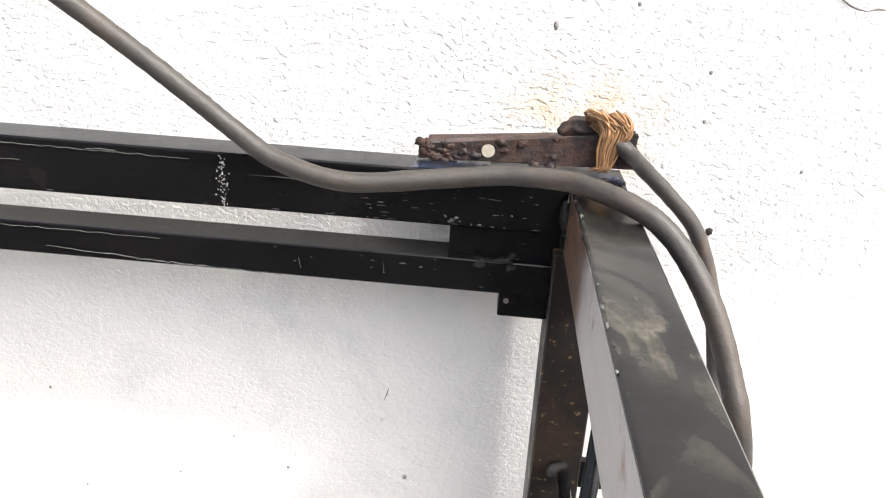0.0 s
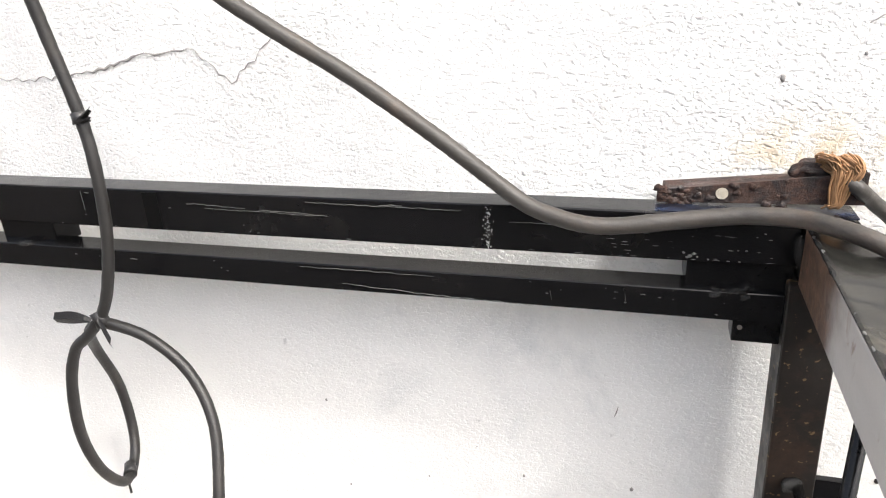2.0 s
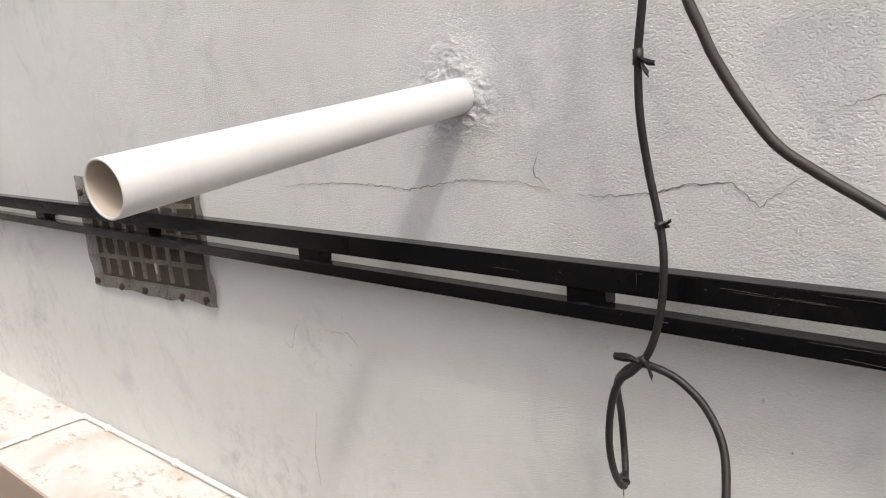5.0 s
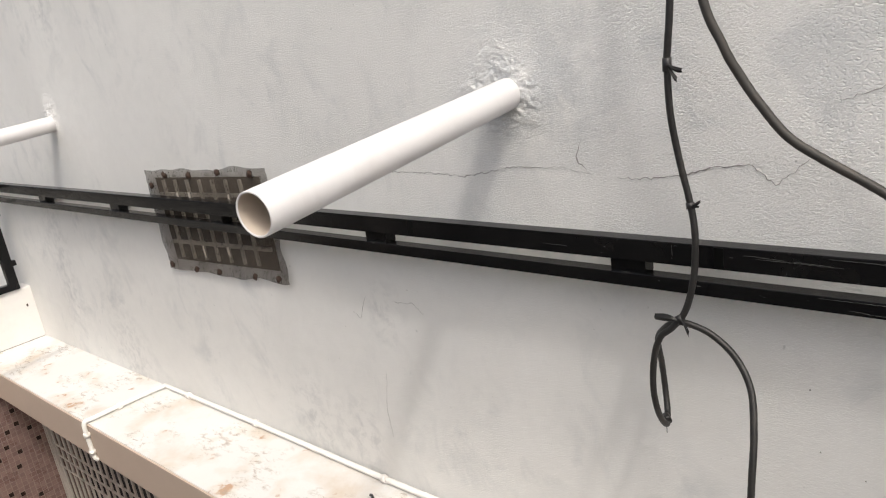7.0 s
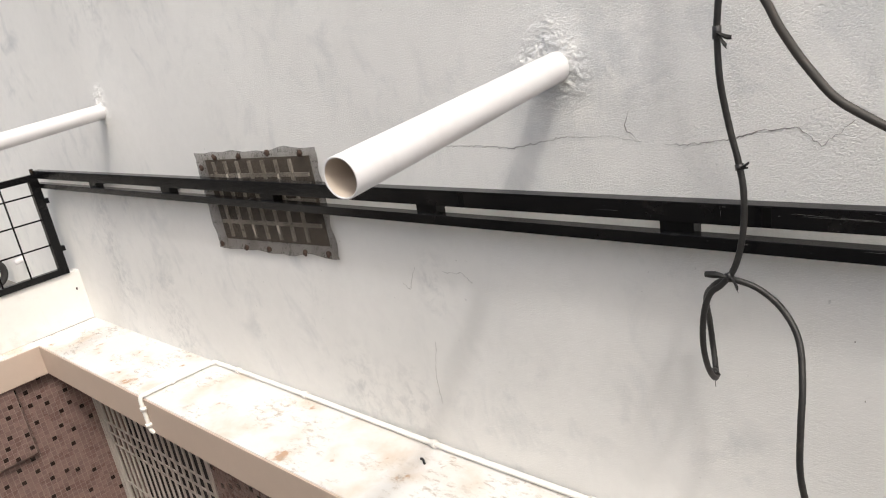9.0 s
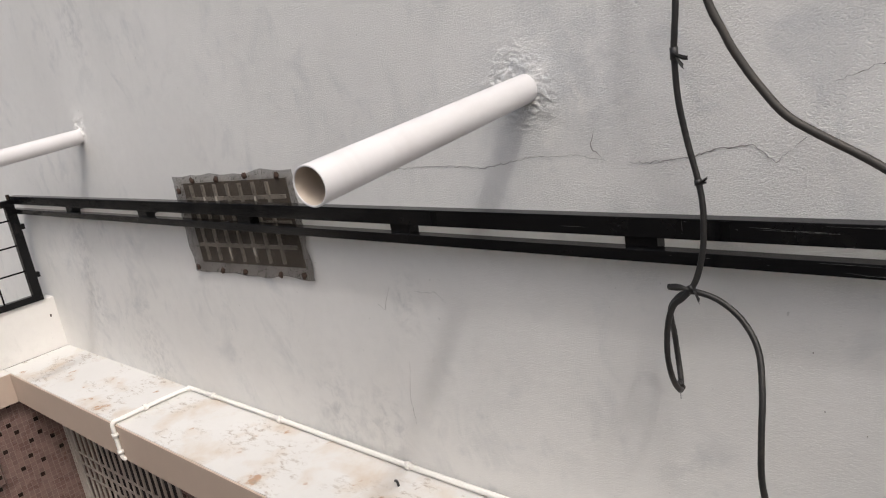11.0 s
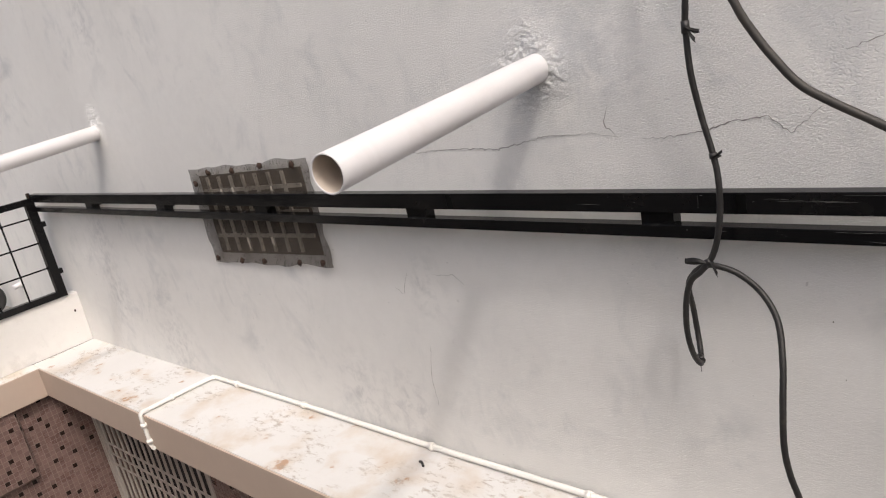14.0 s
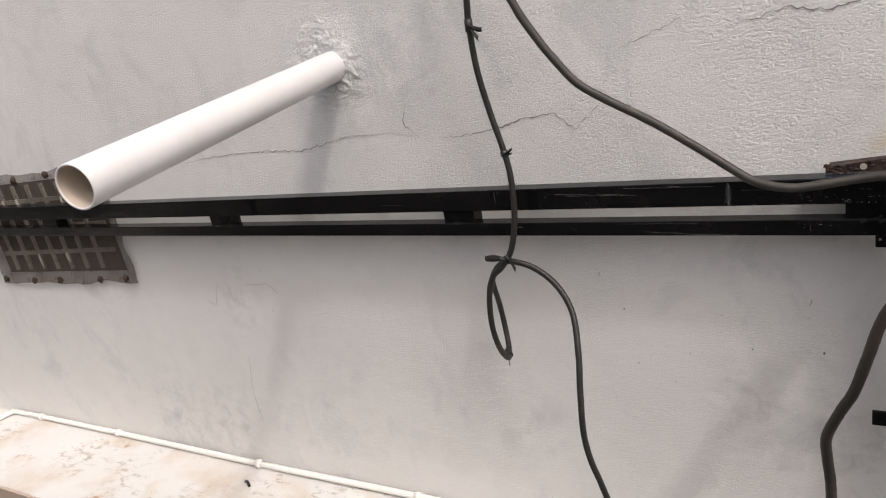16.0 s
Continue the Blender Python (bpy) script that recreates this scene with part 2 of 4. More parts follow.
def heat_tint():
    """Black enamel scorched to patches of deep blue."""
    m, n, l, p = material("heat_blued_steel")
    v = coords(n, l)
    f = noise_tex(n, l, coords(n, l, (0.6, 1.6, 1)), 22, 5, 0.6, 1.0)
    l.new(ramp(n, l, f, [(0.34, (0.006, 0.006, 0.007)), (0.5, (0.007, 0.008, 0.014)), (0.6, (0.012, 0.018, 0.04)), (0.68, (0.03, 0.04, 0.06)), (0.76, (0.07, 0.075, 0.08))]), p.inputs["Base Color"])
    l.new(ramp(n, l, noise_tex(n, l, v, 40, 5, 0.6), [(0.3, grey(0.15)), (0.7, grey(0.5))]), p.inputs["Roughness"])
    l.new(bump(n, l, noise_tex(n, l, v, 50, 5, 0.6), 0.3, 0.003), p.inputs["Normal"])
    return m


def simple(name, base, rough=0.5, metal=0.0, vary=0.15, scale=20.0, relief=0.1, dirt=None):
    m, n, l, p = material(name)
    v = coords(n, l)
    f = noise_tex(n, l, v, scale, 6, 0.6, 0.3)
    col = mix(n, l, f, tuple(c * (1 - vary) for c in base), tuple(min(1.0, c * (1 + vary)) for c in base))
    if dirt:
        d = noise_tex(n, l, v, scale * 0.3, 7, 0.65, 0.8)
        col = mix(n, l, ramp(n, l, d, [(0.52, grey(0)), (0.72, grey(0.7))]), col, dirt)
    l.new(col, p.inputs["Base Color"])
    p.inputs["Roughness"].default_value, p.inputs["Metallic"].default_value = rough, metal
    l.new(bump(n, l, noise_tex(n, l, v, scale * 6, 4, 0.6), relief, 0.003), p.inputs["Normal"])
    return m


def ledge_top_material():
    """Limewashed concrete with ochre rain stains and dark scuffs."""
    m, n, l, p = material("stained_limewash")
    v = coords(n, l)
    base = mix(n, l, noise_tex(n, l, v, 2.5, 5), (0.63, 0.62, 0.60), (0.73, 0.725, 0.71))
    st = noise_tex(n, l, v, 4.0, 5, 0.55, 0.2)
    col = mix(n, l, ramp(n, l, st, [(0.48, grey(0)), (0.72, grey(0.62))]), base, (0.52, 0.40, 0.28))
    rustspot = ramp(n, l, noise_tex(n, l, v, 8, 4, 0.55, 0.2), [(0.66, grey(0)), (0.72, grey(0.7))])
    col = mix(n, l, rustspot, col, (0.38, 0.19, 0.08))
    sc = ramp(n, l, noise_tex(n, l, coords(n, l, (0.6, 1.3, 1), (0, 0, 0.5)), 24, 9, 0.74, 0.3), [(0.52, grey(0)), (0.63, grey(0.75))])
    near_edge = ramp(n, l, noise_tex(n, l, v, 3.0, 3, 0.5, 0.2), [(0.48, grey(0)), (0.58, grey(1))])
    col = mix(n, l, calc(n, l, "MULTIPLY", sc, near_edge), col, (0.33, 0.275, 0.22))
    l.new(col, p.inputs["Base Color"])
    p.inputs["Roughness"].default_value = 0.9
    l.new(bump(n, l, noise_tex(n, l, v, 35, 6, 0.65), 0.4, 0.006), p.inputs["Normal"])
    return m


def mosaic_tile():
    """Glazed mosaic tile: dusty pink, each its own shade."""
    m, n, l, p = material("glazed_mosaic_tile")
    pick = n.new("ShaderNodeNewGeometry").outputs["Random Per Island"]
    own = calc(n, l, "FRACT", calc(n, l, "MULTIPLY", pick, 37.7), 0.0)
    shade = mix(n, l, own, (0.165, 0.103, 0.09), (0.235, 0.155, 0.137))
    v = coords(n, l)
    shade = mix(n, l, ramp(n, l, noise_tex(n, l, v, 60, 5, 0.6), [(0.4, grey(0)), (0.75, grey(0.5))]), shade, (0.17, 0.1, 0.085))
    l.new(shade, p.inputs["Base Color"])
    l.new(ramp(n, l, noise_tex(n, l, v, 9, 5, 0.6), [(0.35, grey(0.2)), (0.7, grey(0.45))]), p.inputs["Roughness"])
    l.new(bump(n, l, noise_tex(n, l, v, 45, 4, 0.6), 0.15, 0.002), p.inputs["Normal"])
    return m


def film_material():
    """Weathered translucent grey plastic film."""
    m, n, l, p = material("dirty_plastic_film")
    v = coords(n, l)
    f = noise_tex(n, l, v, 11, 6, 0.6, 0.6)
    l.new(mix(n, l, f, (0.10, 0.08, 0.062), (0.19, 0.155, 0.12)), p.inputs["Base Color"])
    l.new(ramp(n, l, noise_tex(n, l, v, 5, 5, 0.6), [(0.3, grey(0.42)), (0.7, grey(0.66))]), p.inputs["Alpha"])
    p.inputs["Roughness"].default_value = 0.7
    l.new(bump(n, l, noise_tex(n, l, v, 30, 4, 0.6), 0.4, 0.006), p.inputs["Normal"])
    return m


WALL = plaster("whitewashed_plaster", (0.80, 0.79, 0.77), (0.43, 0.45, 0.465))
PARAPET = plaster("limewashed_parapet", (0.82, 0.80, 0.77), (0.5, 0.48, 0.45), False)
FASCIA = simple("beige_paint", (0.53, 0.425, 0.35), 0.7, 0, 0.06, 6, 0.15)
LEDGE_TOP = ledge_top_material()
BLACK = painted_steel("black_enamel", (0.005, 0.005, 0.0055), (0.013, 0.012, 0.0115), 0.17)
ARM_PAINT = painted_steel("dusty_black_enamel", (0.007, 0.0072, 0.0072), (0.016, 0.016, 0.015), 0.17, 0.0, (0.14, 0.127, 0.10))
POST_PAINT = painted_steel("rust_flecked_enamel", (0.010, 0.0085, 0.0075), (0.018, 0.014, 0.012), 0.4, 0.25, None, (0.13, 0.085, 0.045))
CHIP = simple("bare_primer_chip", (0.42, 0.42, 0.40), 0.7, 0, 0.2, 60, 0.2)
BARE = simple("bare_grey_steel", (0.23, 0.2, 0.18), 0.5, 0.4, 0.25, 25, 0.2, (0.10, 0.05, 0.03))
ARM_SIDE = rusty_pale_side()
BLUE = heat_tint()
HOLE = simple("dull_tan_lime", (0.46, 0.42, 0.34), 0.9, 0, 0.35, 130, 0.5, (0.25, 0.2, 0.14))
RUST = rusty("rusted_iron")
NAIL = simple("dark_rusty_nail", (0.05, 0.028, 0.02), 0.8, 0.2, 0.4, 60, 0.4)
WELD = simple("weld_slag", (0.004, 0.004, 0.004), 0.22, 0.0, 0.5, 120, 0.9)
BAND = simple("fresh_black_paint", (0.003, 0.003, 0.003), 0.5, 0.0, 0.3, 40, 0.1)
BAND.node_tree.nodes["Principled BSDF"].inputs["Specular IOR Level"].default_value = 0.1
SCUFF = simple("bare_scratch", (0.11, 0.11, 0.108), 0.6, 0.0, 0.4, 60, 0.2)
CABLE = simple("dusty_black_rubber", (0.036, 0.032, 0.028), 0.55, 0, 0.35, 26, 0.3, (0.085, 0.06, 0.043))
CABLE_DARK = simple("black_rubber", (0.014, 0.013, 0.0125), 0.5, 0, 0.3, 40, 0.25, (0.042, 0.037, 0.032))
TAPE = simple("black_tape", (0.018, 0.017, 0.017), 0.4, 0, 0.3, 60, 0.3)
COPPER = simple("copper_strands", (0.33, 0.185, 0.09), 0.5, 0.35, 0.5, 60, 0.2, (0.12, 0.06, 0.03))
PVC = simple("white_pvc", (0.70, 0.685, 0.69), 0.34, 0, 0.03, 8, 0.04, (0.60, 0.575, 0.565))
PVC_IN = simple("shaded_pvc", (0.58, 0.50, 0.42), 0.5, 0, 0.08, 12, 0.05)
CONDUIT = simple("painted_conduit", (0.84, 0.82, 0.78), 0.45, 0, 0.04, 15, 0.1)
GRILLE = simple("white_grille_paint", (0.48, 0.43, 0.395), 0.5, 0, 0.08, 15, 0.1)
DARK = simple("dark_interior", (0.02, 0.018, 0.018), 0.7, 0, 0.3, 5, 0.1)
RIB = simple("pale_cement_rib", (0.56, 0.51, 0.44), 0.8, 0, 0.12, 20, 0.2)
VENT_BACK = simple("shaded_vent_back", (0.085, 0.07, 0.055), 0.85, 0, 0.3, 10, 0.2)
FILM = film_material()
CRACK = simple("crack_dirt", (0.25, 0.24, 0.23), 0.9, 0, 0.3, 30, 0.1)
TILE = mosaic_tile()
GROUT = simple("pale_grout", (0.29, 0.215, 0.19), 0.9, 0, 0.2, 30, 0.3, (0.19, 0.135, 0.115))
TILE_DARK = simple("dark_brown_glazed_tile", (0.022, 0.010, 0.008), 0.25, 0, 0.3, 60, 0.1)
SOUTH = simple("unseen_wall_grey", (0.32, 0.305, 0.285), 0.9, 0, 0.15, 3, 0.3, (0.2, 0.18, 0.16))
CEMENT = simple("grey_cement", (0.36, 0.34, 0.31), 0.9, 0, 0.15, 4, 0.4, (0.22, 0.2, 0.18))
TYRE = simple("tyre_rubber", (0.02, 0.02, 0.02), 0.7, 0, 0.2, 30, 0.3)
WHITE_PLASTIC = simple("white_plastic", (0.75, 0.75, 0.73), 0.4, 0, 0.04, 20, 0.05)


# ---- mesh helpers ----
def link_mesh(name, bm, mat, parent=None, label=""):
    me = bpy.data.meshes.new(name)
    bm.to_mesh(me)
    bm.free()
    me.materials.append(mat)
    ob = new(name, me)
    if parent is not None:
        ob.parent = parent
    if label:
        ob["label"] = label
    return ob


def part(name, bm, mat, parent, label=""):
    return link_mesh(name, bm, mat, parent, label)


def thing(name, label, category, group="", kind="", at=(0, 0, 0)):
    ob = new(name)
    ob.location = at
    ob.empty_display_size = 0.05
    return tagged(ob, label, category, group, kind)


def box(x0, x1, y0, y1, z0, z1, bevel=0.0, segs=2):
    bm = bmesh.new()
    bmesh.ops.create_cube(bm, size=1.0)
    bmesh.ops.transform(bm, matrix=Matrix.Translation(((x0 + x1) / 2, (y0 + y1) / 2, (z0 + z1) / 2)) @ Matrix.Diagonal((abs(x1 - x0), abs(y1 - y0), abs(z1 - z0), 1)), verts=bm.verts)
    if bevel:
        bmesh.ops.bevel(bm, geom=bm.edges[:], offset=bevel, segments=segs, profile=0.7, affect="EDGES")
    return bm


def moved(bm, m):
    bmesh.ops.transform(bm, matrix=m, verts=bm.verts)
    return bm


def joined(*bms):
    out = bmesh.new()
    for b in bms:
        me = bpy.data.meshes.new("tmp")
        b.to_mesh(me)
        b.free()
        out.from_mesh(me)
        bpy.data.meshes.remove(me)
    return out


def smooth_path(pts, steps=8):
    """Catmull-Rom through the points."""
    p = [Vector(q) for q in pts]
    p = [p[0] * 2 - p[1]] + p + [p[-1] * 2 - p[-2]]
    out = []
    for a, b, c, d in zip(p[:-3], p[1:-2], p[2:-1], p[3:]):
        for i in range(steps):
            t = i / steps
            out.append(0.5 * ((2 * b) + (c - a) * t + (2 * a - 5 * b + 4 * c - d) * t * t + (3 * b - a - 3 * c + d) * t ** 3))
    out.append(p[-2])
    return out


def sweep(path, radius, sides=12, wobble=0.0, seed=0, cap=True):
    """A round tube along a path; radius: a number or a function of 0..1."""
    rnd = random.Random(seed)
    bm = bmesh.new()
    rings = []
    normal = None
    for i, q in enumerate(path):
        tan = (path[min(i + 1, len(path) - 1)] - path[max(i - 1, 0)]).normalized()
        if normal is None:
            normal = tan.orthogonal().normalized()
        normal = (normal - tan * normal.dot(tan)).normalized()
        side = tan.cross(normal)
        r = radius(i / (len(path) - 1)) if callable(radius) else radius
        r *= 1 + wobble * rnd.uniform(-1, 1)
        rings.append([bm.verts.new(q + (normal * math.cos(a) + side * math.sin(a)) * r) for a in (2 * math.pi * k / sides for k in range(sides))])
    for a, b in zip(rings[:-1], rings[1:]):
        for k in range(sides):
            bm.faces.new((a[k], a[(k + 1) % sides], b[(k + 1) % sides], b[k])).smooth = True
    if cap:
        bm.faces.new(rings[0][::-1])
        bm.faces.new(rings[-1])
    bmesh.ops.recalc_face_normals(bm, faces=bm.faces)
    return bm


def rod(a, b, r, sides=8):
    return sweep([Vector(a), Vector(b)], r, sides)


def blob(centre, size, seed, rough=0.3, detail=2):
    bm = bmesh.new()
    bmesh.ops.create_icosphere(bm, subdivisions=detail, radius=1.0)
    off = Vector((seed * 3.1, seed * 1.7, seed * 0.9))
    for v in bm.verts:
        v.co *= 1 + rough * noise.noise(v.co * 1.7 + off)
        v.co = Vector(centre) + Vector((v.co.x * size[0], v.co.y * size[1], v.co.z * size[2]))
    for f in bm.faces:
        f.smooth = True
    return bm


def ribbon_on_wall(pts, width, y, seed, step=0.012, jag=0.006):
    """A thin jagged fissure filled with dirt, lying on the wall face."""
    rnd = random.Random(seed)
    line = []
    for (x0, z0), (x1, z1) in zip(pts[:-1], pts[1:]):
        k = max(1, int(math.hypot(x1 - x0, z1 - z0) / step))
        for i in range(k):
            t = i / k
            line.append((x0 + (x1 - x0) * t + rnd.uniform(-jag, jag) * 0.6, z0 + (z1 - z0) * t + rnd.uniform(-jag, jag)))
    line.append(pts[-1])
    bm = bmesh.new()
    rows = []
    for i, (x, z) in enumerate(line):
        u = i / max(1, len(line) - 1)
        w = width * (0.35 + 0.65 * math.sin(math.pi * min(max(u, 0.04), 0.96))) * rnd.uniform(0.4, 1.2) / 2
        a, b = line[max(i - 1, 0)], line[min(i + 1, len(line) - 1)]
        d = Vector((b[0] - a[0], b[1] - a[1])).normalized()
        rows.append([bm.verts.new((x - d.y * w, y, z + d.x * w)), bm.verts.new((x, y - 0.0008, z)), bm.verts.new((x + d.y * w, y, z - d.x * w))])
    for a, b in zip(rows[:-1], rows[1:]):
        bm.faces.new((a[0], b[0], b[1], a[1]))
        bm.faces.new((a[1], b[1], b[2], a[2]))
    return bm


# ---- the long wall and its surroundings ----
wall = tagged(link_mesh("wall_north", box(-16, 5, 0, 0.23, 0, 7.5), WALL), "tall whitewashed plaster wall with cracks and grey damp patches", "wall", kind="structure")

FISSURES = [
    ([(-1.167, 3.626), (-0.97, 3.641), (-0.812, 3.645), (-0.612, 3.635), (-0.412, 3.668), (-0.254, 3.668), (-0.155, 3.65)], 0.003),
    ([(-0.084, 3.641), (0.0, 3.642), (0.119, 3.658), (0.17, 3.673), (0.265, 3.68), (0.314, 3.632), (0.388, 3.695)], 0.004),
    ([(-0.186, 3.745), (-0.205, 3.7), (-0.198, 3.68), (-0.165, 3.655)], 0.004),
    ([(0.448, 3.821), (0.548, 3.855), (0.596, 3.872)], 0.002),
    ([(0.703, 3.843), (0.765, 3.848), (0.813, 3.861), (0.9, 3.842), (0.95, 3.855), (1.037, 3.88)], 0.003),
    ([(1.097, 3.69), (1.148, 3.718), (1.211, 3.701), (1.27, 3.677), (1.4, 3.66)], 0.003),
    ([(1.21, 3.865), (1.222, 3.815)], 0.003),
    ([(-1.19, 3.149), (-1.24, 3.045), (-1.281, 3.066)], 0.002),
    ([(-1.146, 2.814), (-1.182, 2.649), (-1.173, 2.521)], 0.0018),
    ([(-1.045, 3.143), (-0.938, 3.15), (-0.888, 3.116)], 0.0018),
    ([(0.858, 3.17), (0.853, 3.15)], 0.002),
    ([(0.83, 3.36), (0.825, 3.345)], 0.003),
]
for k, (pts, width) in enumerate(FISSURES):
    part("crack", ribbon_on_wall(pts, width, -0.0012, k, 0.01, 0.004), CRACK, wall)
# small pits and flecks in the coat
rnd = random.Random(5)
for x, z, s in [(1.217, 3.423, 0.006), (1.202, 3.094, 0.005), (0.884, 3.022, 0.004), (1.187, 3.547, 0.003), (1.183, 3.598, 0.003), (0.394, 3.119, 0.003), (0.646, 3.065, 0.002), (0.563, 2.992, 0.0025), (1.02, 3.635, 0.004), (1.1, 3.66, 0.003), (0.72, 3.02, 0.003), (0.52, 2.9, 0.003), (1.3, 3.5, 0.003), (0.42, 2.95, 0.003), (1.15, 3.77, 0.003)]:
    part("fleck", blob((x, -0.0005, z), (s * 0.8, 0.0012, s * rnd.uniform(0.6, 1.2)), x * 10, 0.5, 1), RUST if s > 0.0045 else CRACK, wall)


def plaster_mound(cx, cz, rx, rz, height, seed):
    """Hand-thrown mortar round a pipe, with a ragged low edge."""
    bm = bmesh.new()
    rings, around = 64, 160
    prev = None
    for i in range(rings + 1):
        u = i / rings
        row = []
        for k in range(around):
            a = 2 * math.pi * k / around
            edge = 1 + 0.28 * noise.noise(Vector((math.cos(a) * 1.3 + seed, math.sin(a) * 1.3, seed)))
            x, z = cx + math.cos(a) * rx * edge * u, cz + math.sin(a) * rz * edge * u
            fall = (1 - u * u) ** 1.5
            ridge = 1 - abs(noise.noise(Vector((x * 26, z * 34, seed)))) * 2.2
            lumps = 0.45 + 0.55 * max(ridge, 0) + 0.4 * noise.noise(Vector((x * 95, z * 110, seed)))
            y = -height * fall * max(lumps, 0.05) if u < 1 else 0.002
            row.append(bm.verts.new((x, y, z)))
        if prev:
            for k in range(around):
                bm.faces.new((prev[k], prev[(k + 1) % around], row[(k + 1) % around], row[k])).smooth = True
        prev = row
    bmesh.ops.remove_doubles(bm, verts=bm.verts, dist=1e-6)
    bmesh.ops.recalc_face_normals(bm, faces=bm.faces)
    return bm


part("plaster_patch", plaster_mound(-0.43, 3.9, 0.19, 0.17, 0.011, 1.3), WALL, wall, "lumpy hand-thrown mortar patch")
part("plaster_patch", plaster_mound(-3.68, 3.91, 0.12, 0.14, 0.014, 4.7), WALL, wall, "lumpy mortar patch")
part("bare_patch", plaster_mound(1.0, 2.64, 0.05, 0.045, 0.005, 8.2), WHITE_PLASTIC, wall, "small patch of fresh white filler")

# ledge: slab with a beige fascia, turning the corner at the far end
LZ, FZ = 2.288, 2.062
ledge = tagged(link_mesh("ledge", box(-5.0, 2.4, -0.478, 0.0, FZ + 0.004, LZ, 0.006), LEDGE_TOP), "limewashed concrete ledge with rust and rain stains", "ledge", kind="structure")
part("fascia", box(-4.86, 2.4, -0.488, -0.478, FZ, LZ - 0.004, 0.003), FASCIA, ledge, "beige painted fascia")
ledge2 = tagged(link_mesh("ledge_return", box(-5.05, -4.86, -3.2, -0.479, FZ + 0.004, LZ, 0.006), LEDGE_TOP), "narrow limewashed return of the concrete ledge", "ledge", kind="structure")
part("fascia", box(-4.86, -4.85, -3.2, -0.489, FZ, LZ - 0.004, 0.003), FASCIA, ledge2, "beige painted fascia")
parapet = tagged(link_mesh("parapet", box(-5.17, -5.0, -3.2, 0.0, LZ, 2.70, 0.01), PARAPET), "low limewashed parapet under the far railing", "parapet", kind="structure")
part("fleck", blob((-4.998, -0.06, 2.56), (0.004, 0.008, 0.014), 3, 0.5, 1), RUST, parapet)
floor_up = tagged(link_mesh("terrace_floor", box(-16, -5.17, -3.2, 0.0, 2.2, 2.35), CEMENT), "grey cement terrace floor beyond the railing", "floor", kind="structure")

# lower tiled walls, set back under the ledge, with the grille opening
GX0, GX1, TY, RW = -4.915, -3.13, -0.24, -4.92
tile_wall = tagged(link_mesh("tiled_wall_long", joined(box(GX1, 2.4, TY, -0.05, 0, FZ), box(GX0, GX1, TY, -0.05, 0, 0.6)), GROUT), "wall clad in small pink mosaic tiles under the ledge", "wall", kind="structure")
tile_ret = tagged(link_mesh("tiled_wall_return", box(-5.1, RW, -3.2, -0.05, 0, FZ), GROUT), "return wall clad in pink mosaic tiles with brown accents", "wall", kind="structure")
PX = RW + 0.05
part("tiled_panel", joined(box(RW, PX, -0.94, -0.735, 1.508, FZ - 0.002), box(RW, PX, -2.2, -0.94, 1.508, 1.742), box(RW, PX, -2.2, -1.63, 1.742, FZ - 0.002)), GROUT, tile_ret, "raised mosaic tiled window surround")


def tile_field(name, owner, spot, u0, u1, z0, z1, skip=None):
    """Square mosaic tiles with sunk joints; spot(u, z, out) gives a place on the wall."""
    pitch, joint, proud = 0.0365, 0.0042, 0.0025
    verts, faces, picks, brown = [], [], [], []
    rnd_ = random.Random(len(name) + int(u0 * 100))
    z = z1 - pitch
    while z > z0:
        u = u0
        while u + pitch < u1 + 1e-6:
            if not (skip and skip(u + pitch / 2, z + pitch / 2)):
                a, b, c, d = u + joint / 2, u + pitch - joint / 2, z + joint / 2, z + pitch - joint / 2
                far_ = all(math.hypot(u - p, z - q) > 2.1 * pitch for p, q in brown)
                pick = 1 if far_ and rnd_.random() < 0.115 else 0
                brown += [(u, z)] if pick else []
                picks += [pick] * 5
                e, lift, n_ = 0.0012, proud + rnd_.uniform(-0.0006, 0.0006), len(verts)
                verts += [spot(*q, 0.0) for q in ((a, c), (b, c), (b, d), (a, d))]
                verts += [spot(*q, lift) for q in ((a + e, c + e), (b - e, c + e), (b - e, d - e), (a + e, d - e))]
                faces += [(n_ + 4, n_ + 5, n_ + 6, n_ + 7)] + [(n_ + k, n_ + (k + 1) % 4, n_ + 4 + (k + 1) % 4, n_ + 4 + k) for k in range(4)]
            u += pitch
        z -= pitch
    me = bpy.data.meshes.new(name)
    me.from_pydata(verts, [], faces)
    me.materials.append(TILE)
    me.materials.append(TILE_DARK)
    me.polygons.foreach_set("material_index", picks)
    ob = new(name, me)
    ob.parent = owner
    ob["kind"] = "stuff"
    return ob


tile_field("mosaic_tiles", tile_ret, lambda u, z, out: (RW + out, u, z), -1.7, TY, 0.5, FZ - 0.004, lambda u, z: u < -0.735 and z > 1.49)
tile_field("panel_tiles", tile_ret, lambda u, z, out: (PX + out, u, z), -0.738 - 40 * 0.0365, -0.738, 1.5095, FZ - 0.004, lambda u, z: -1.63 < u < -0.952 and z > 1.735)
tile_field("mosaic_tiles", tile_wall, lambda u, z, out: (u, TY - out, z), GX1 + 0.01, -1.2, 1.0, FZ - 0.004)
tagged(link_mesh("shaft_floor", box(-5.0, 5, -3.2, -0.05, -0.15, 0.0), CEMENT), "grey cement shaft floor", "floor", kind="structure")
# unseen wall, added to close the shaft and darken what the rails reflect
tagged(link_mesh("unseen_south_wall", box(-5.1, 5, -3.45, -3.2, 0, 4.4), SOUTH), "unseen grey wall opposite, added to darken rail reflections", "wall", kind="structure")
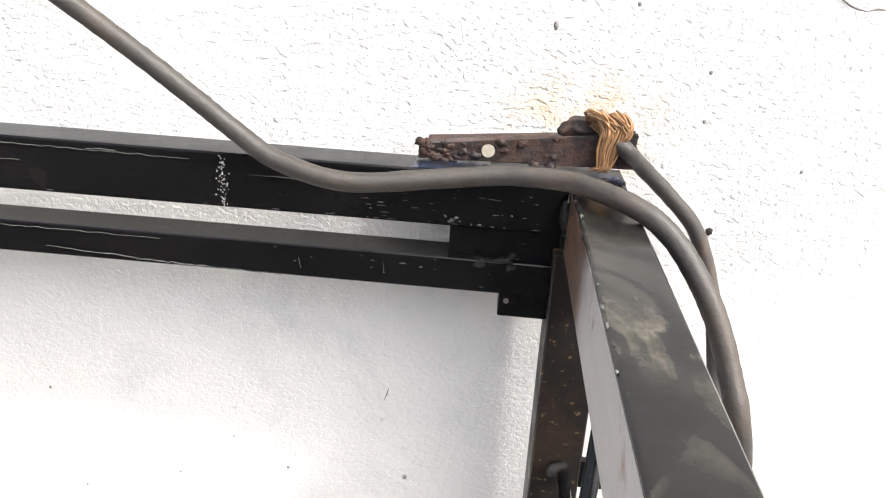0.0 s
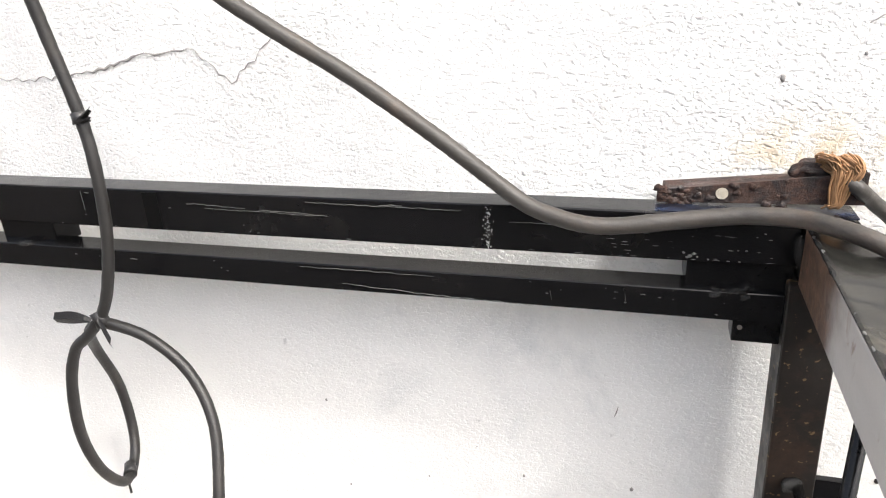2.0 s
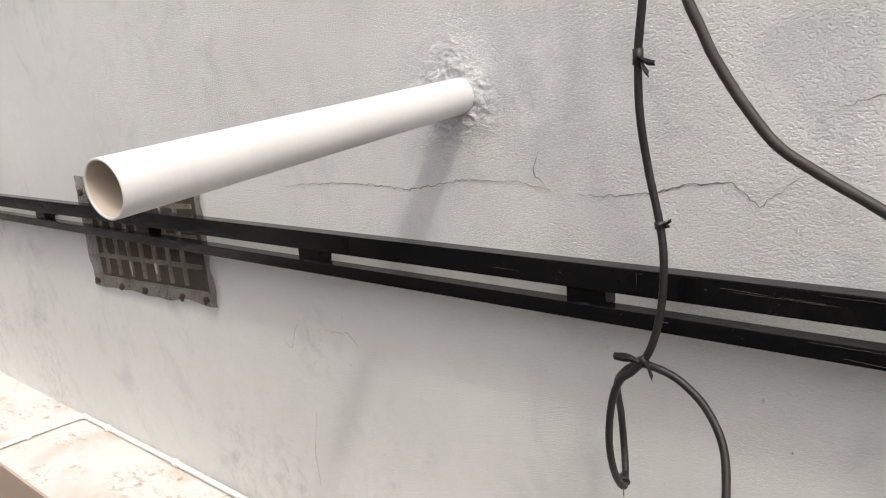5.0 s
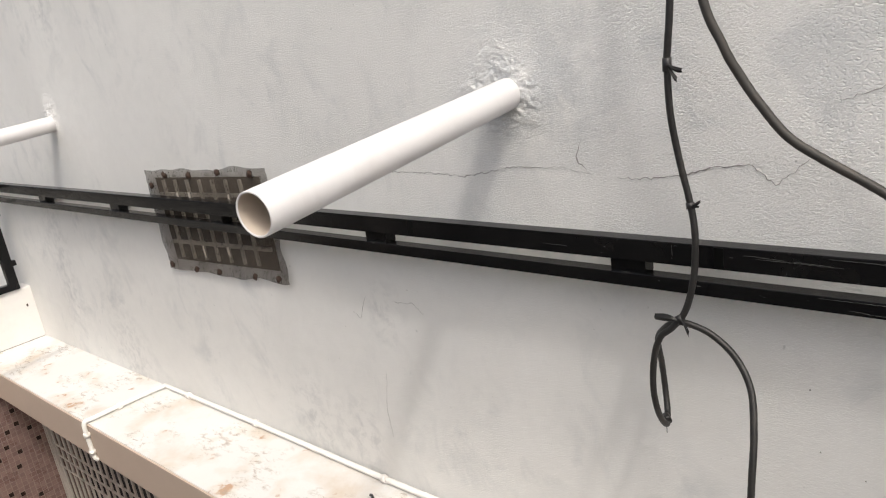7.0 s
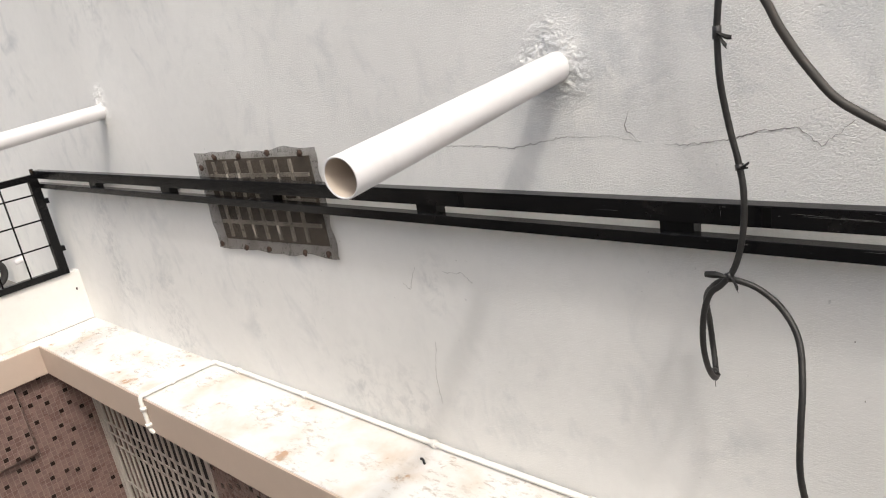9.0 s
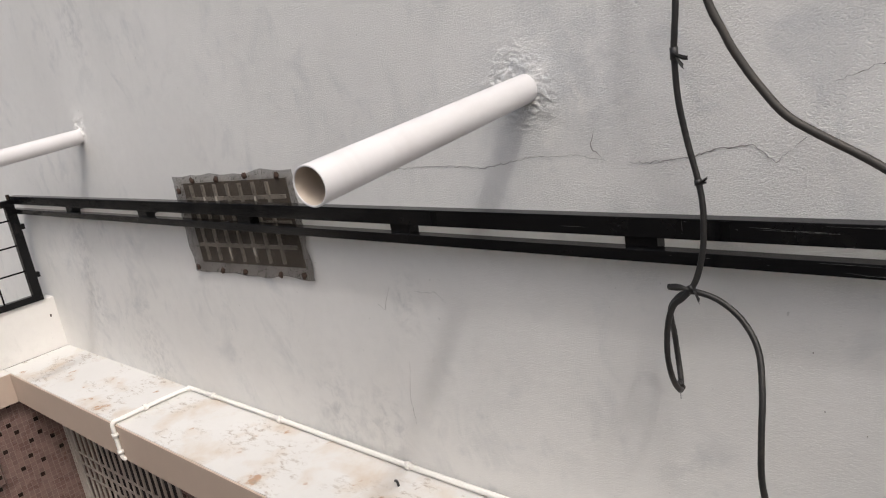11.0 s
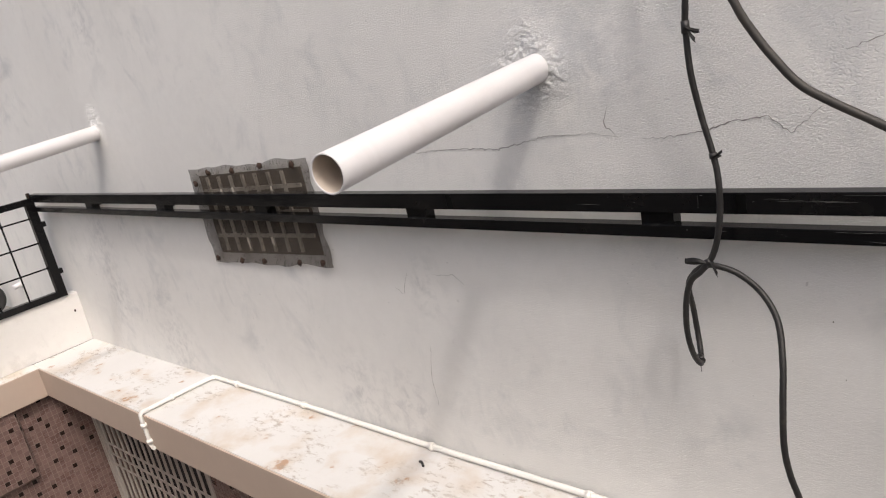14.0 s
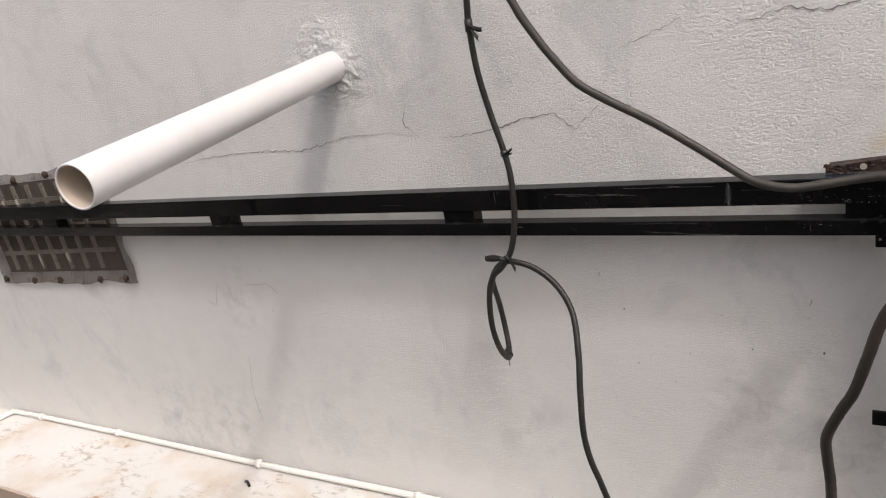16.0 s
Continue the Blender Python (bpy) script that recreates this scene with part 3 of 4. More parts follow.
tagged(link_mesh("wall_east", box(2.4, 2.6, -3.2, 0.0, 0, 3.1), PARAPET), "limewashed end wall", "wall", kind="structure")

# small window in the tiled return
window = tagged(new("window_1"), "small dark window with pale bars in tiled wall", "window", kind="structure")
part("pane", box(RW + 0.003, RW + 0.012, -1.63, -0.94, 1.742, FZ - 0.004), DARK, window, "dark glass")
part("window_frame", joined(box(PX - 0.03, PX - 0.008, -0.956, -0.941, 1.744, FZ - 0.006, 0.002), box(PX - 0.03, PX - 0.008, -1.63, -0.957, 1.744, 1.758, 0.002)), GRILLE, window)
for y in (-1.035, -1.13, -1.225, -1.32, -1.415, -1.51):
    part("bar", box(PX - 0.026, PX - 0.012, y - 0.008, y + 0.008, 1.759, FZ - 0.006, 0.002), GRILLE, window)
part("bar", box(PX - 0.0285, PX - 0.0135, -1.625, -0.957, 1.825, 1.841, 0.002), GRILLE, window)

# slotted grille filling the recess of the lower wall
grille = tagged(new("window_2"), "tall pale slotted grille over a dark opening", "window grille", kind="structure")
part("backing", box(GX0 + 0.001, GX1 - 0.001, -0.07, -0.06, 0.6, FZ - 0.003), DARK, grille, "dark interior")
for x in (GX0 + 0.016, GX0 + 0.062, GX1 - 0.015):
    part("frame_bar", box(x - 0.014, x + 0.014, TY - 0.008, TY + 0.016, 0.6, FZ - 0.004, 0.003), GRILLE, grille)
step = 0.1
for k in range(17):
    x = GX0 + 0.125 + step * k
    if x < GX1 - 0.04:
        part("upright", box(x - 0.012, x + 0.012, TY, TY + 0.012, 0.6, FZ - 0.004, 0.003), GRILLE, grille)
for z in (1.515, 1.418, 1.318, 0.95):
    part("crossbar", box(GX0 + 0.078, GX1 - 0.03, TY + 0.002, TY + 0.010, z - 0.009, z + 0.009, 0.002), GRILLE, grille)

# ---- conduit on the ledge ----
conduit = thing("conduit", "white painted electrical conduit clipped along the ledge", "conduit", at=(-3.1, -0.1, LZ))
conduit.location = (0, 0, 0)
CR = 0.0125
run = [(2.3, -0.022, LZ + CR + 0.006), (0.5, -0.024, LZ + CR + 0.006), (-0.45, -0.022, LZ + CR + 0.006 + 0.002), (-1.25, -0.026, LZ + CR + 0.006), (-2.2, -0.02, LZ + CR + 0.006), (-3.05, -0.022, LZ + CR + 0.006), (-3.105, -0.03, LZ + CR + 0.006), (-3.125, -0.07, LZ + CR + 0.006), (-3.138, -0.2, LZ + CR + 0.006), (-3.15, -0.44, LZ + CR + 0.006), (-3.155, -0.492, LZ + CR + 0.006 - 0.004), (-3.154, -0.502, LZ - 0.02), (-3.15, -0.502, LZ - 0.12), (-3.142, -0.502, FZ + 0.03), (-3.132, -0.49, FZ + 0.005)]
part("pipe", sweep(smooth_path(run, 6), CR, 12), CONDUIT, conduit)
for q, ax in [((-0.45, -0.022, LZ + CR + 0.006), "x"), ((-1.25, -0.026, LZ + CR + 0.006), "x"), ((-2.2, -0.02, LZ + CR + 0.006), "x"), ((-2.85, -0.022, LZ + CR + 0.006), "x"), ((-3.143, -0.3, LZ + CR + 0.006), "y"), ((-3.152, -0.502, LZ - 0.06), "z"), ((-3.146, -0.502, FZ + 0.06), "z")]:
    d = {"x": Vector((0.012, 0, 0)), "y": Vector((0, 0.012, 0)), "z": Vector((0, 0, 0.012))}[ax]
    part("coupling", sweep([Vector(q) - d, Vector(q) + d], CR * 1.5, 12), CONDUIT, conduit)
tagged(link_mesh("wire_scrap", sweep(smooth_path([(-1.24, -0.125, LZ + 0.006), (-1.22, -0.132, LZ + 0.012), (-1.2, -0.145, LZ + 0.006)]), 0.006, 6), TAPE), "short black scrap lying on the ledge", "scrap")


# ---- white rainwater pipes through the wall ----
def spout(root, way, length, radius, label):
    top = thing("drain_pipe", label, "pipe", group="wall drain pipes")
    w = Vector(way).normalized()
    a, b = Vector(root) - w * 0.12, Vector(root) + w * length
    bm = bmesh.new()
    n_ = w.orthogonal().normalized()
    s_ = w.cross(n_)
    loops = []
    for q, r in ((a, radius), (b - w * 0.0015, radius), (b, radius - 0.001), (b, radius - 0.0035), (b - w * 0.0015, radius - 0.0045), (a, radius - 0.0045)):
        loops.append([bm.verts.new(q + (n_ * math.cos(t) + s_ * math.sin(t)) * r) for t in (2 * math.pi * k / 48 for k in range(48))])
    for p, q in zip(loops[:-1], loops[1:]):
        for k in range(48):
            bm.faces.new((p[k], p[(k + 1) % 48], q[(k + 1) % 48], q[k])).smooth = True
    bmesh.ops.recalc_face_normals(bm, faces=bm.faces)
    part("pipe", bm, PVC, top)
    # lining whose colour holds the tan tint of bounced light
    bore = bmesh.new()
    inner = [[bore.verts.new(q + (n_ * math.cos(t) + s_ * math.sin(t)) * (radius - 0.0048)) for t in (2 * math.pi * k / 48 for k in range(48))] for q in (a, b - w * 0.002)]
    for k in range(48):
        bore.faces.new((inner[0][k], inner[1][k], inner[1][(k + 1) % 48], inner[0][(k + 1) % 48])).smooth = True
    part("bore", bore, PVC_IN, top, "inner face with tan bounce shade painted in")
    return top, w


pipe1, w1 = spout((-0.411, 0, 3.8815), (0.119, -0.989, -0.0745), 0.999, 0.0458, "white plastic drain pipe jutting from the plastered wall")
pipe2, w2 = spout((-3.675, 0, 3.886), (0.119, -0.989, -0.0745), 1.0, 0.0458, "white plastic drain pipe jutting from the wall")

# ---- vent with a dirty plastic sheet nailed over it ----
vent = thing("vent_cover", "torn grey plastic sheet nailed over a ribbed wall vent", "vent cover")


def vent_point(u, w):
    """u along, w up, on the slightly skewed vent."""
    bl, br, tl, tr = Vector((-2.67, 0, 3.103)), Vector((-1.643, 0, 3.141)), Vector((-2.689, 0, 3.626)), Vector((-1.654, 0, 3.654))
    return bl * (1 - u) * (1 - w) + br * u * (1 - w) + tl * (1 - u) * w + tr * u * w


def vent_strip(u0, u1, w0, w1, y0, y1):
    bm = bmesh.new()
    c = [vent_point(u, w) for u, w in ((u0, w0), (u1, w0), (u1, w1), (u0, w1))]
    f = [bm.verts.new((p.x, y0, p.z)) for p in c]
    b = [bm.verts.new((p.x, y1, p.z)) for p in c]
    bm.faces.new(f)
    bm.faces.new(b[::-1])
    for i in range(4):
        bm.faces.new((f[i], b[i], b[(i + 1) % 4], f[(i + 1) % 4]))
    bmesh.ops.recalc_face_normals(bm, faces=bm.faces)
    return bm


# flat on the wall: the recess's shade is put into this dark colour
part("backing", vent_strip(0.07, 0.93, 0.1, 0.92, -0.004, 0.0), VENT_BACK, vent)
for i in range(7):
    u = 0.15 + 0.107 * i
    part("rib", vent_strip(u - 0.009, u + 0.009, 0.13, 0.9, -0.014, -0.004), RIB, vent)
for w in (0.29, 0.52, 0.76):
    part("rib", vent_strip(0.09, 0.91, w - 0.018, w + 0.018, -0.013, -0.004), RIB, vent)
bm = bmesh.new()
NU, NW = 60, 30
grid = []
for i in range(NU + 1):
    col_ = []
    for j in range(NW + 1):
        u, w = i / NU, j / NW
        e = 0.022
        uu = u + (e * noise.noise(Vector((w * 5, 3.3, 0))) if i in (0, NU) else 0)
        ww = w + (e * 1.6 * noise.noise(Vector((u * 7, 9.1, 0))) if j in (0, NW) else 0)
        p = vent_point(uu, ww)
        edge = min(u, 1 - u, w, 1 - w)
        col_.append(bm.verts.new((p.x, -0.017 - 0.006 * noise.noise(Vector((u * 9, w * 6, 2))) - (0.008 * abs(noise.noise(Vector((u * 14, w * 14, 7)))) if edge < 0.04 else 0), p.z)))
    grid.append(col_)
for i in range(NU):
    for j in range(NW):
        bm.faces.new((grid[i][j], grid[i + 1][j], grid[i + 1][j + 1], grid[i][j + 1])).smooth = True
bmesh.ops.solidify(bm, geom=bm.faces[:], thickness=0.0015)
part("sheet", bm, FILM, vent, "torn translucent grey plastic film")
for u, w in [(0.04, 0.05), (0.27, 0.03), (0.47, 0.035), (0.76, 0.035), (0.935, 0.04), (0.2, 0.95), (0.42, 0.95), (0.66, 0.97), (0.05, 0.85), (0.9, 0.95)]:
    p = vent_point(u, w)
    part("nail", blob((p.x, -0.024, p.z), (0.012, 0.012, 0.015), u * 10, 0.7, 2), NAIL, vent)

# ---- black steel rail along the wall ----
rail = thing("wall_rail", "glossy black twin steel rail bolted along the white wall", "rail")
RX0, RX1 = -5.0, 1.044
RT, RB, LT, LB, RF, RK = 3.501, 3.442, 3.406, 3.369, -0.090, -0.045
FALL = Matrix(((1, 0, 0, 0), (0, 1, 0, 0), (-0.003, 0, 1, 0.002), (0, 0, 0, 1)))


def rail_part(name, bm, mat, label=""):
    return part(name, moved(bm, FALL), mat, rail, label)


rail_part("upper_tube", box(RX0, RX1, RF, RK, RB, RT, 0.004, 3), BLACK)
rail_part("lower_tube", box(RX0, RX1, RF, RK - 0.003, LB, LT, 0.003, 3), BLACK)
for x1 in (0.018, -0.94, -1.96, -2.95, -3.94):
    rail_part("spacer", box(x1 - 0.098, x1, RF + 0.012, -0.028, LT - 0.006, RB + 0.006, 0.002), BLACK)
    rail_part("wall_lug", box(x1 - 0.07, x1 - 0.03, -0.03, 0.0, LT + 0.004, LT + 0.012), BLACK)
    rail_part("weld_bead", blob((x1 - 0.05, RF + 0.003, LT), (0.016, 0.006, 0.005), x1 + 6, 0.6, 2), WELD)
rail_part("spacer", box(0.928, 1.043, RF + 0.008, -0.002, LT - 0.008, RB + 0.006, 0.002), BLACK)
rnd = random.Random(8)
for k in range(16):
    s = rnd.uniform(0.002, 0.0055)
    rail_part("weld_bead", blob((0.957 + 0.042 * k / 15 + rnd.uniform(-0.003, 0.003), RF + 0.002, LT + rnd.gauss(-0.001, 0.0035)), (s * 1.2, s * 0.8, s), k * 1.3, 0.9, 2), WELD)
for k in range(26):
    rail_part("scratch", blob((rnd.uniform(0.84, 1.02), RF - 0.0002, rnd.choice((3.446, 3.451, 3.458, 3.466, 3.474)) + rnd.uniform(-0.0015, 0.0015)), (rnd.uniform(0.001, 0.006), 0.0003, rnd.uniform(0.0002, 0.00045)), k * 0.7, 0.5, 1), SCUFF)
rail_part("end_plate", box(0.985, 1.043, RF + 0.006, RF + 0.04, 3.339, LB + 0.001, 0.003), BLACK)
rail_part("bolt", rod((0.9935, RF + 0.0065, 3.3585), (0.9935, RF + 0.0045, 3.3585), 0.003, 10), BARE)
rail_part("heat_mark", box(0.888, 1.098, RF + 0.002, RK, RT - 0.001, RT + 0.0009), BLUE, "blue heat-tinted patch beside the weld")
# bright scratches worn through the paint
for k, (xa, za, xb, zb, w) in enumerate([(0.553, 3.4945, 0.584, 3.4945, 0.0015), (0.297, 3.4785, 0.48, 3.4755, 0.0006), (0.49, 3.3805, 0.62, 3.3725, 0.0008), (0.6, 3.3735, 0.75, 3.3695, 0.001), (0.72, 3.4805, 0.8, 3.4785, 0.0006), (0.45, 3.4935, 0.66, 3.492, 0.0006), (0.097, 3.4955, 0.098, 3.4665, 0.00075), (-0.28, 3.4665, -0.2, 3.4655, 0.0005), (-0.6, 3.4435, -0.52, 3.4435, 0.00075), (0.36, 3.4455, 0.365, 3.4515, 0.0005), (0.77, 3.3915, 0.772, 3.3795, 0.0005), (0.86, 3.3955, 0.861, 3.3835, 0.0005), (0.27, 3.4845, 0.36, 3.481, 0.0007), (0.38, 3.48, 0.46, 3.477, 0.0008), (0.155, 3.3935, 0.167, 3.3935, 0.0014), (0.43, 3.401, 0.62, 3.4, 0.0004)]):
    rail_part("scratch", ribbon_on_wall([(xa, za), ((xa + xb) / 2, (za + zb) / 2), (xb, zb)], w, RF - 0.0006, 50 + k, 0.006, 0.0009), SCUFF)
rnd = random.Random(21)
for k in range(66):
    z = RT - 0.004 - 0.053 * k / 65
    wide = 0.003 if 20 < k < 54 else 0.0012
    q = rnd.uniform(0.0003, 0.0011)
    rail_part("paint_chip", blob((0.693 + rnd.gauss(0, wide), RF - 0.0004, z + rnd.uniform(-0.002, 0.002)), (q, 0.0005, q * rnd.uniform(0.7, 1.5)), k + 0.3, 0.7, 1), CHIP)
for k in range(60):
    q = rnd.uniform(0.0003, 0.0007)
    x = rnd.choice((rnd.uniform(-0.4, 1.0), rnd.uniform(0.8, 1.03)))
    rail_part("paint_chip", blob((x, RF - 0.0003, rnd.choice((rnd.uniform(RB + 0.003, RT - 0.003), RB + 0.003, rnd.uniform(LB + 0.003, LT - 0.003)))), (q * rnd.uniform(1, 7), 0.0004, q), k + 0.9, 0.6, 1), SCUFF)
for x in (0.212, -0.8):
    rail_part("paint_band", box(x - 0.012, x + 0.012, RF - 0.0012, RF + 0.004, RB + 0.0035, RT - 0.0035, 0.001), BAND)
for x, z, s in [(0.93, 3.449, 0.003), (0.934, 3.452, 0.0022), (0.923, 3.453, 0.002), (0.927, 3.4475, 0.002), (0.99, 3.459, 0.0015), (0.95, 3.446, 0.0015), (0.938, 3.4485, 0.0015)]:
    rail_part("spatter", blob((x, RF - 0.001, z), (s, 0.001, s * 0.7), x * 40, 0.6, 1), SCUFF)


# ---- steel railing panels at both ends ----
def tilt(bm, base, deg):
    return moved(bm, Matrix.Translation(base) @ Matrix.Rotation(radians(deg), 4, "Y") @ Matrix.Translation(-Vector(base)))


near = thing("railing_near", "black painted steel railing panel with a dusty rectangular top tube", "railing", group="railing panels")
SLOPE = 0.01
SHEAR = Matrix(((1, SLOPE, 0, 0), (0, 1, 0, 0), (0, 0, 1, 0), (0, 0, 0, 1)))
AX = 1.047
part("top_tube", moved(joined(box(AX, AX + 0.055, -2.35, -0.045, 3.423, 3.4955, 0.005, 3)), SHEAR), ARM_PAINT, near, "black rectangular top tube with smeared dust")
# thin skin carrying the rust and the painted reflection
part("inner_side", moved(box(AX - 0.0006, AX + 0.001, -2.3, -0.10, 3.4255, 3.4915), SHEAR), ARM_SIDE, near, "rusty inner face with grey wall reflection painted in")
part("post", tilt(box(1.037, 1.095, -0.1, -0.045, 2.63, 3.423, 0.004, 3), (1.037, -0.1, 3.40), -1.1), POST_PAINT, near, "rust-flecked black post")
part("post_foot", tilt(box(1.036, 1.097, -0.102, -0.043, 2.60, 2.68, 0.004), (1.037, -0.1, 3.40), -1.1), BLUE, near, "heat-blued foot")
part("wall_tab", box(0.986, 1.06, -0.064, -0.054, 2.871, 2.908, 0.002), BLACK, near)
part("wall_tab", box(1.085, 1.15, -0.094, -0.084, 3.119, 3.158, 0.002), BLACK, near)
part("bottom_tube", moved(box(AX, AX + 0.05, -2.35, -0.1, 2.58, 2.63, 0.004), SHEAR), ARM_PAINT, near)
for z in (3.155, 2.945, 2.775):
    part("rod", moved(rod((AX + 0.032, -0.098, z), (AX + 0.032, -2.34, z), 0.007), SHEAR), BLACK, near)
    part("weld_bead", blob((AX + 0.026, -0.106, z), (0.012, 0.01, 0.01), z, 0.6, 2), WELD, near)
for y in (-0.32, -0.54, -0.76, -0.98, -1.2, -1.42, -1.64, -1.86, -2.08):
    part("rod", moved(rod((AX + 0.018, y, 2.628), (AX + 0.018, y, 3.425), 0.007), SHEAR), BLACK, near)
part("weld_bead", blob((1.044, -0.094, 3.463), (0.006, 0.008, 0.016), 2.2, 0.6, 2), WELD, near)
for k in range(4):
    y = -0.115 - 0.035 * k
    part("weld_bead", blob((AX + SLOPE * y + 0.001, y, 3.494), (0.003, 0.012, 0.003), k + 0.4, 0.7, 1), WELD, near)

rnd = random.Random(31)
for k in range(26):
    y = -0.11 - 0.6 * rnd.random() ** 1.4
    q = rnd.uniform(0.0006, 0.0018)
    part("paint_chip", blob((AX + SLOPE * y + rnd.uniform(0.0, 0.004), y, 3.4945), (q, q * rnd.uniform(1, 4), q * 0.6), k + 0.2, 0.9, 2), SCUFF, near)
far = thing("railing_far", "black painted steel mesh railing panel on the low parapet", "railing", group="railing panels")
part("post", box(-5.03, -4.98, -0.138, -0.073, 2.702, 3.492, 0.003), BLACK, far)
part("top_tube", box(-5.03, -4.98, -2.4, -0.138, 3.444, 3.492, 0.003), BLACK, far)
part("bottom_tube", box(-5.03, -4.98, -2.4, -0.138, 2.702, 2.752, 0.003), BLACK, far)
part("far_post", box(-5.03, -4.98, -2.45, -2.4, 2.702, 3.492, 0.003), BLACK, far)
for z in (3.343, 3.15, 2.948):
    part("rod", rod((-5.0, -0.137, z), (-5.0, -2.401, z), 0.0065), BLACK, far)
for k in range(11):
    y = -0.335 - 0.198 * k
    part("rod", rod((-5.01, y, 2.75), (-5.01, y, 3.446), 0.0065), BLACK, far)
for z in (3.28, 2.90):
    part("wall_tab", box(-5.02, -4.98, -0.074, -0.048, z - 0.02, z + 0.02, 0.002), BLACK, far)
part("corner_stub", box(-5.03, -5.005, -0.1, -0.078, 3.490, 3.53, 0.003), POST_PAINT, far)

# ---- rusty angle with the earth cable's copper lashed to it ----
angle = thing("earth_bracket", "rusty angle iron welded on the rail corner", "bracket")
BZ = RT + 0.0015
bm = box(0.89, 1.108, -0.061, -0.056, -0.001, 0.040, 0.0015)
for v in bm.verts:
    u = (v.co.x - 0.89) / 0.218
    v.co.z = BZ + v.co.z * (0.38 + 0.55 * u) + 0.004 * u + 0.002 * noise.noise(v.co * 50)
part("upright_flange", bm, RUST, angle)
bm = box(0.897, 1.108, -0.057, -0.022, 0, 0.005, 0.001)
for v in bm.verts:
    u = (v.co.x - 0.89) / 0.218
    v.co.z += BZ + 0.009 + 0.02 * u
part("flat_flange", bm, RUST, angle)
part("hole", rod((0.961, -0.0612, BZ + 0.0128), (0.961, -0.0622, BZ + 0.0128), 0.0068, 20), HOLE, angle, "round hole showing the white wall")
rnd = random.Random(11)
for k in range(40):
    x = rnd.uniform(0.89, 1.03) if k > 6 else 0.892 + 0.004 * k
    u = (x - 0.89) / 0.218
    z = BZ + rnd.choice((0.1, 0.5, 1.0, 1.0)) * 0.04 * (0.35 + 0.5 * u) + rnd.uniform(-0.003, 0.003)
    if abs(x - 0.961) < 0.012:
        continue
    s = rnd.uniform(0.002, 0.0048)
    part("rust_scale", blob((x, -0.0605, z), (s * 1.3, s * 0.7, s), k + 0.7, 0.8, 2), RUST, angle)
part("rust_lump", blob((1.055, -0.045, BZ + 0.040), (0.02, 0.012, 0.011), 5.5, 0.9, 3), RUST, angle)
part("rust_lump", blob((1.100, -0.052, BZ + 0.033), (0.010, 0.012, 0.014), 7.5, 0.7, 3), RUST, angle)

CR1 = 0.0100
earth = thing("earth_cable", "dusty black earth cable with bared copper lashed to rusty bracket", "cable", group="welding cables")
path = [(1.083, -0.062, 3.538), (1.099, -0.066, 3.526), (1.118, -0.05, 3.508), (1.153, -0.045, 3.477), (1.187, -0.052, 3.441), (1.21, -0.068, 3.383), (1.222, -0.09, 3.317), (1.229, -0.12, 3.239), (1.233, -0.145, 3.173), (1.232, -0.152, 3.091), (1.225, -0.155, 3.048), (1.205, -0.2, 2.9), (1.2, -0.24, 2.6), (1.22, -0.25, LZ + 0.012), (1.5, -0.25, LZ + 0.011)]
part("sheath", sweep(smooth_path(path, 8), lambda u: 0.0086 * min(1.0, 0.62 + u * 7), 14, 0.03, 1), CABLE, earth)
rnd = random.Random(3)
# turns bound round the flange, gathered at the bottom and fanned at the top
for k in range(44):
    u = k / 43 + rnd.uniform(-0.05, 0.05)
    top, low = 1.066 + 0.030 * u, 1.072 + 0.012 * u
    lift, d = rnd.uniform(0.0, 0.01), rnd.uniform(0.0, 0.004)
    pts = [(top - 0.012, -0.05, BZ + 0.046), (top - 0.004, -0.056, BZ + 0.05 + lift), (top + 0.004, -0.066 - d, BZ + 0.043 + lift * 0.6), ((top + low) / 2 + rnd.uniform(-0.003, 0.003), -0.0665 - d, BZ + 0.026), (low + rnd.uniform(-0.002, 0.002), -0.0655 - d, BZ + 0.008), (low - 0.004 + rnd.uniform(-0.004, 0.004), -0.064 - d, BZ + 0.0005 + rnd.uniform(0, 0.004))]
    part("strand", sweep(smooth_path(pts, 4), 0.0011, 5), COPPER, earth)
# knot of loose turns on top
for k in range(34):
    a0 = rnd.uniform(0, 6.28)
    cx, cz = 1.076 + rnd.uniform(-0.010, 0.012), BZ + 0.05 + rnd.uniform(-0.005, 0.005)
    ra, rb, lean = rnd.uniform(0.005, 0.015), rnd.uniform(0.004, 0.009), -0.45
    pts = []
    for i in range(6):
        a = a0 + i * 0.75
        px, pz = ra * math.cos(a), rb * math.sin(a)
        pts.append((cx + px, -0.06 - 0.010 * math.sin(a + 1.0) + rnd.uniform(-0.002, 0.002), cz + pz + lean * px))
    part("strand", sweep(smooth_path(pts, 4), 0.0011, 5), COPPER, earth)

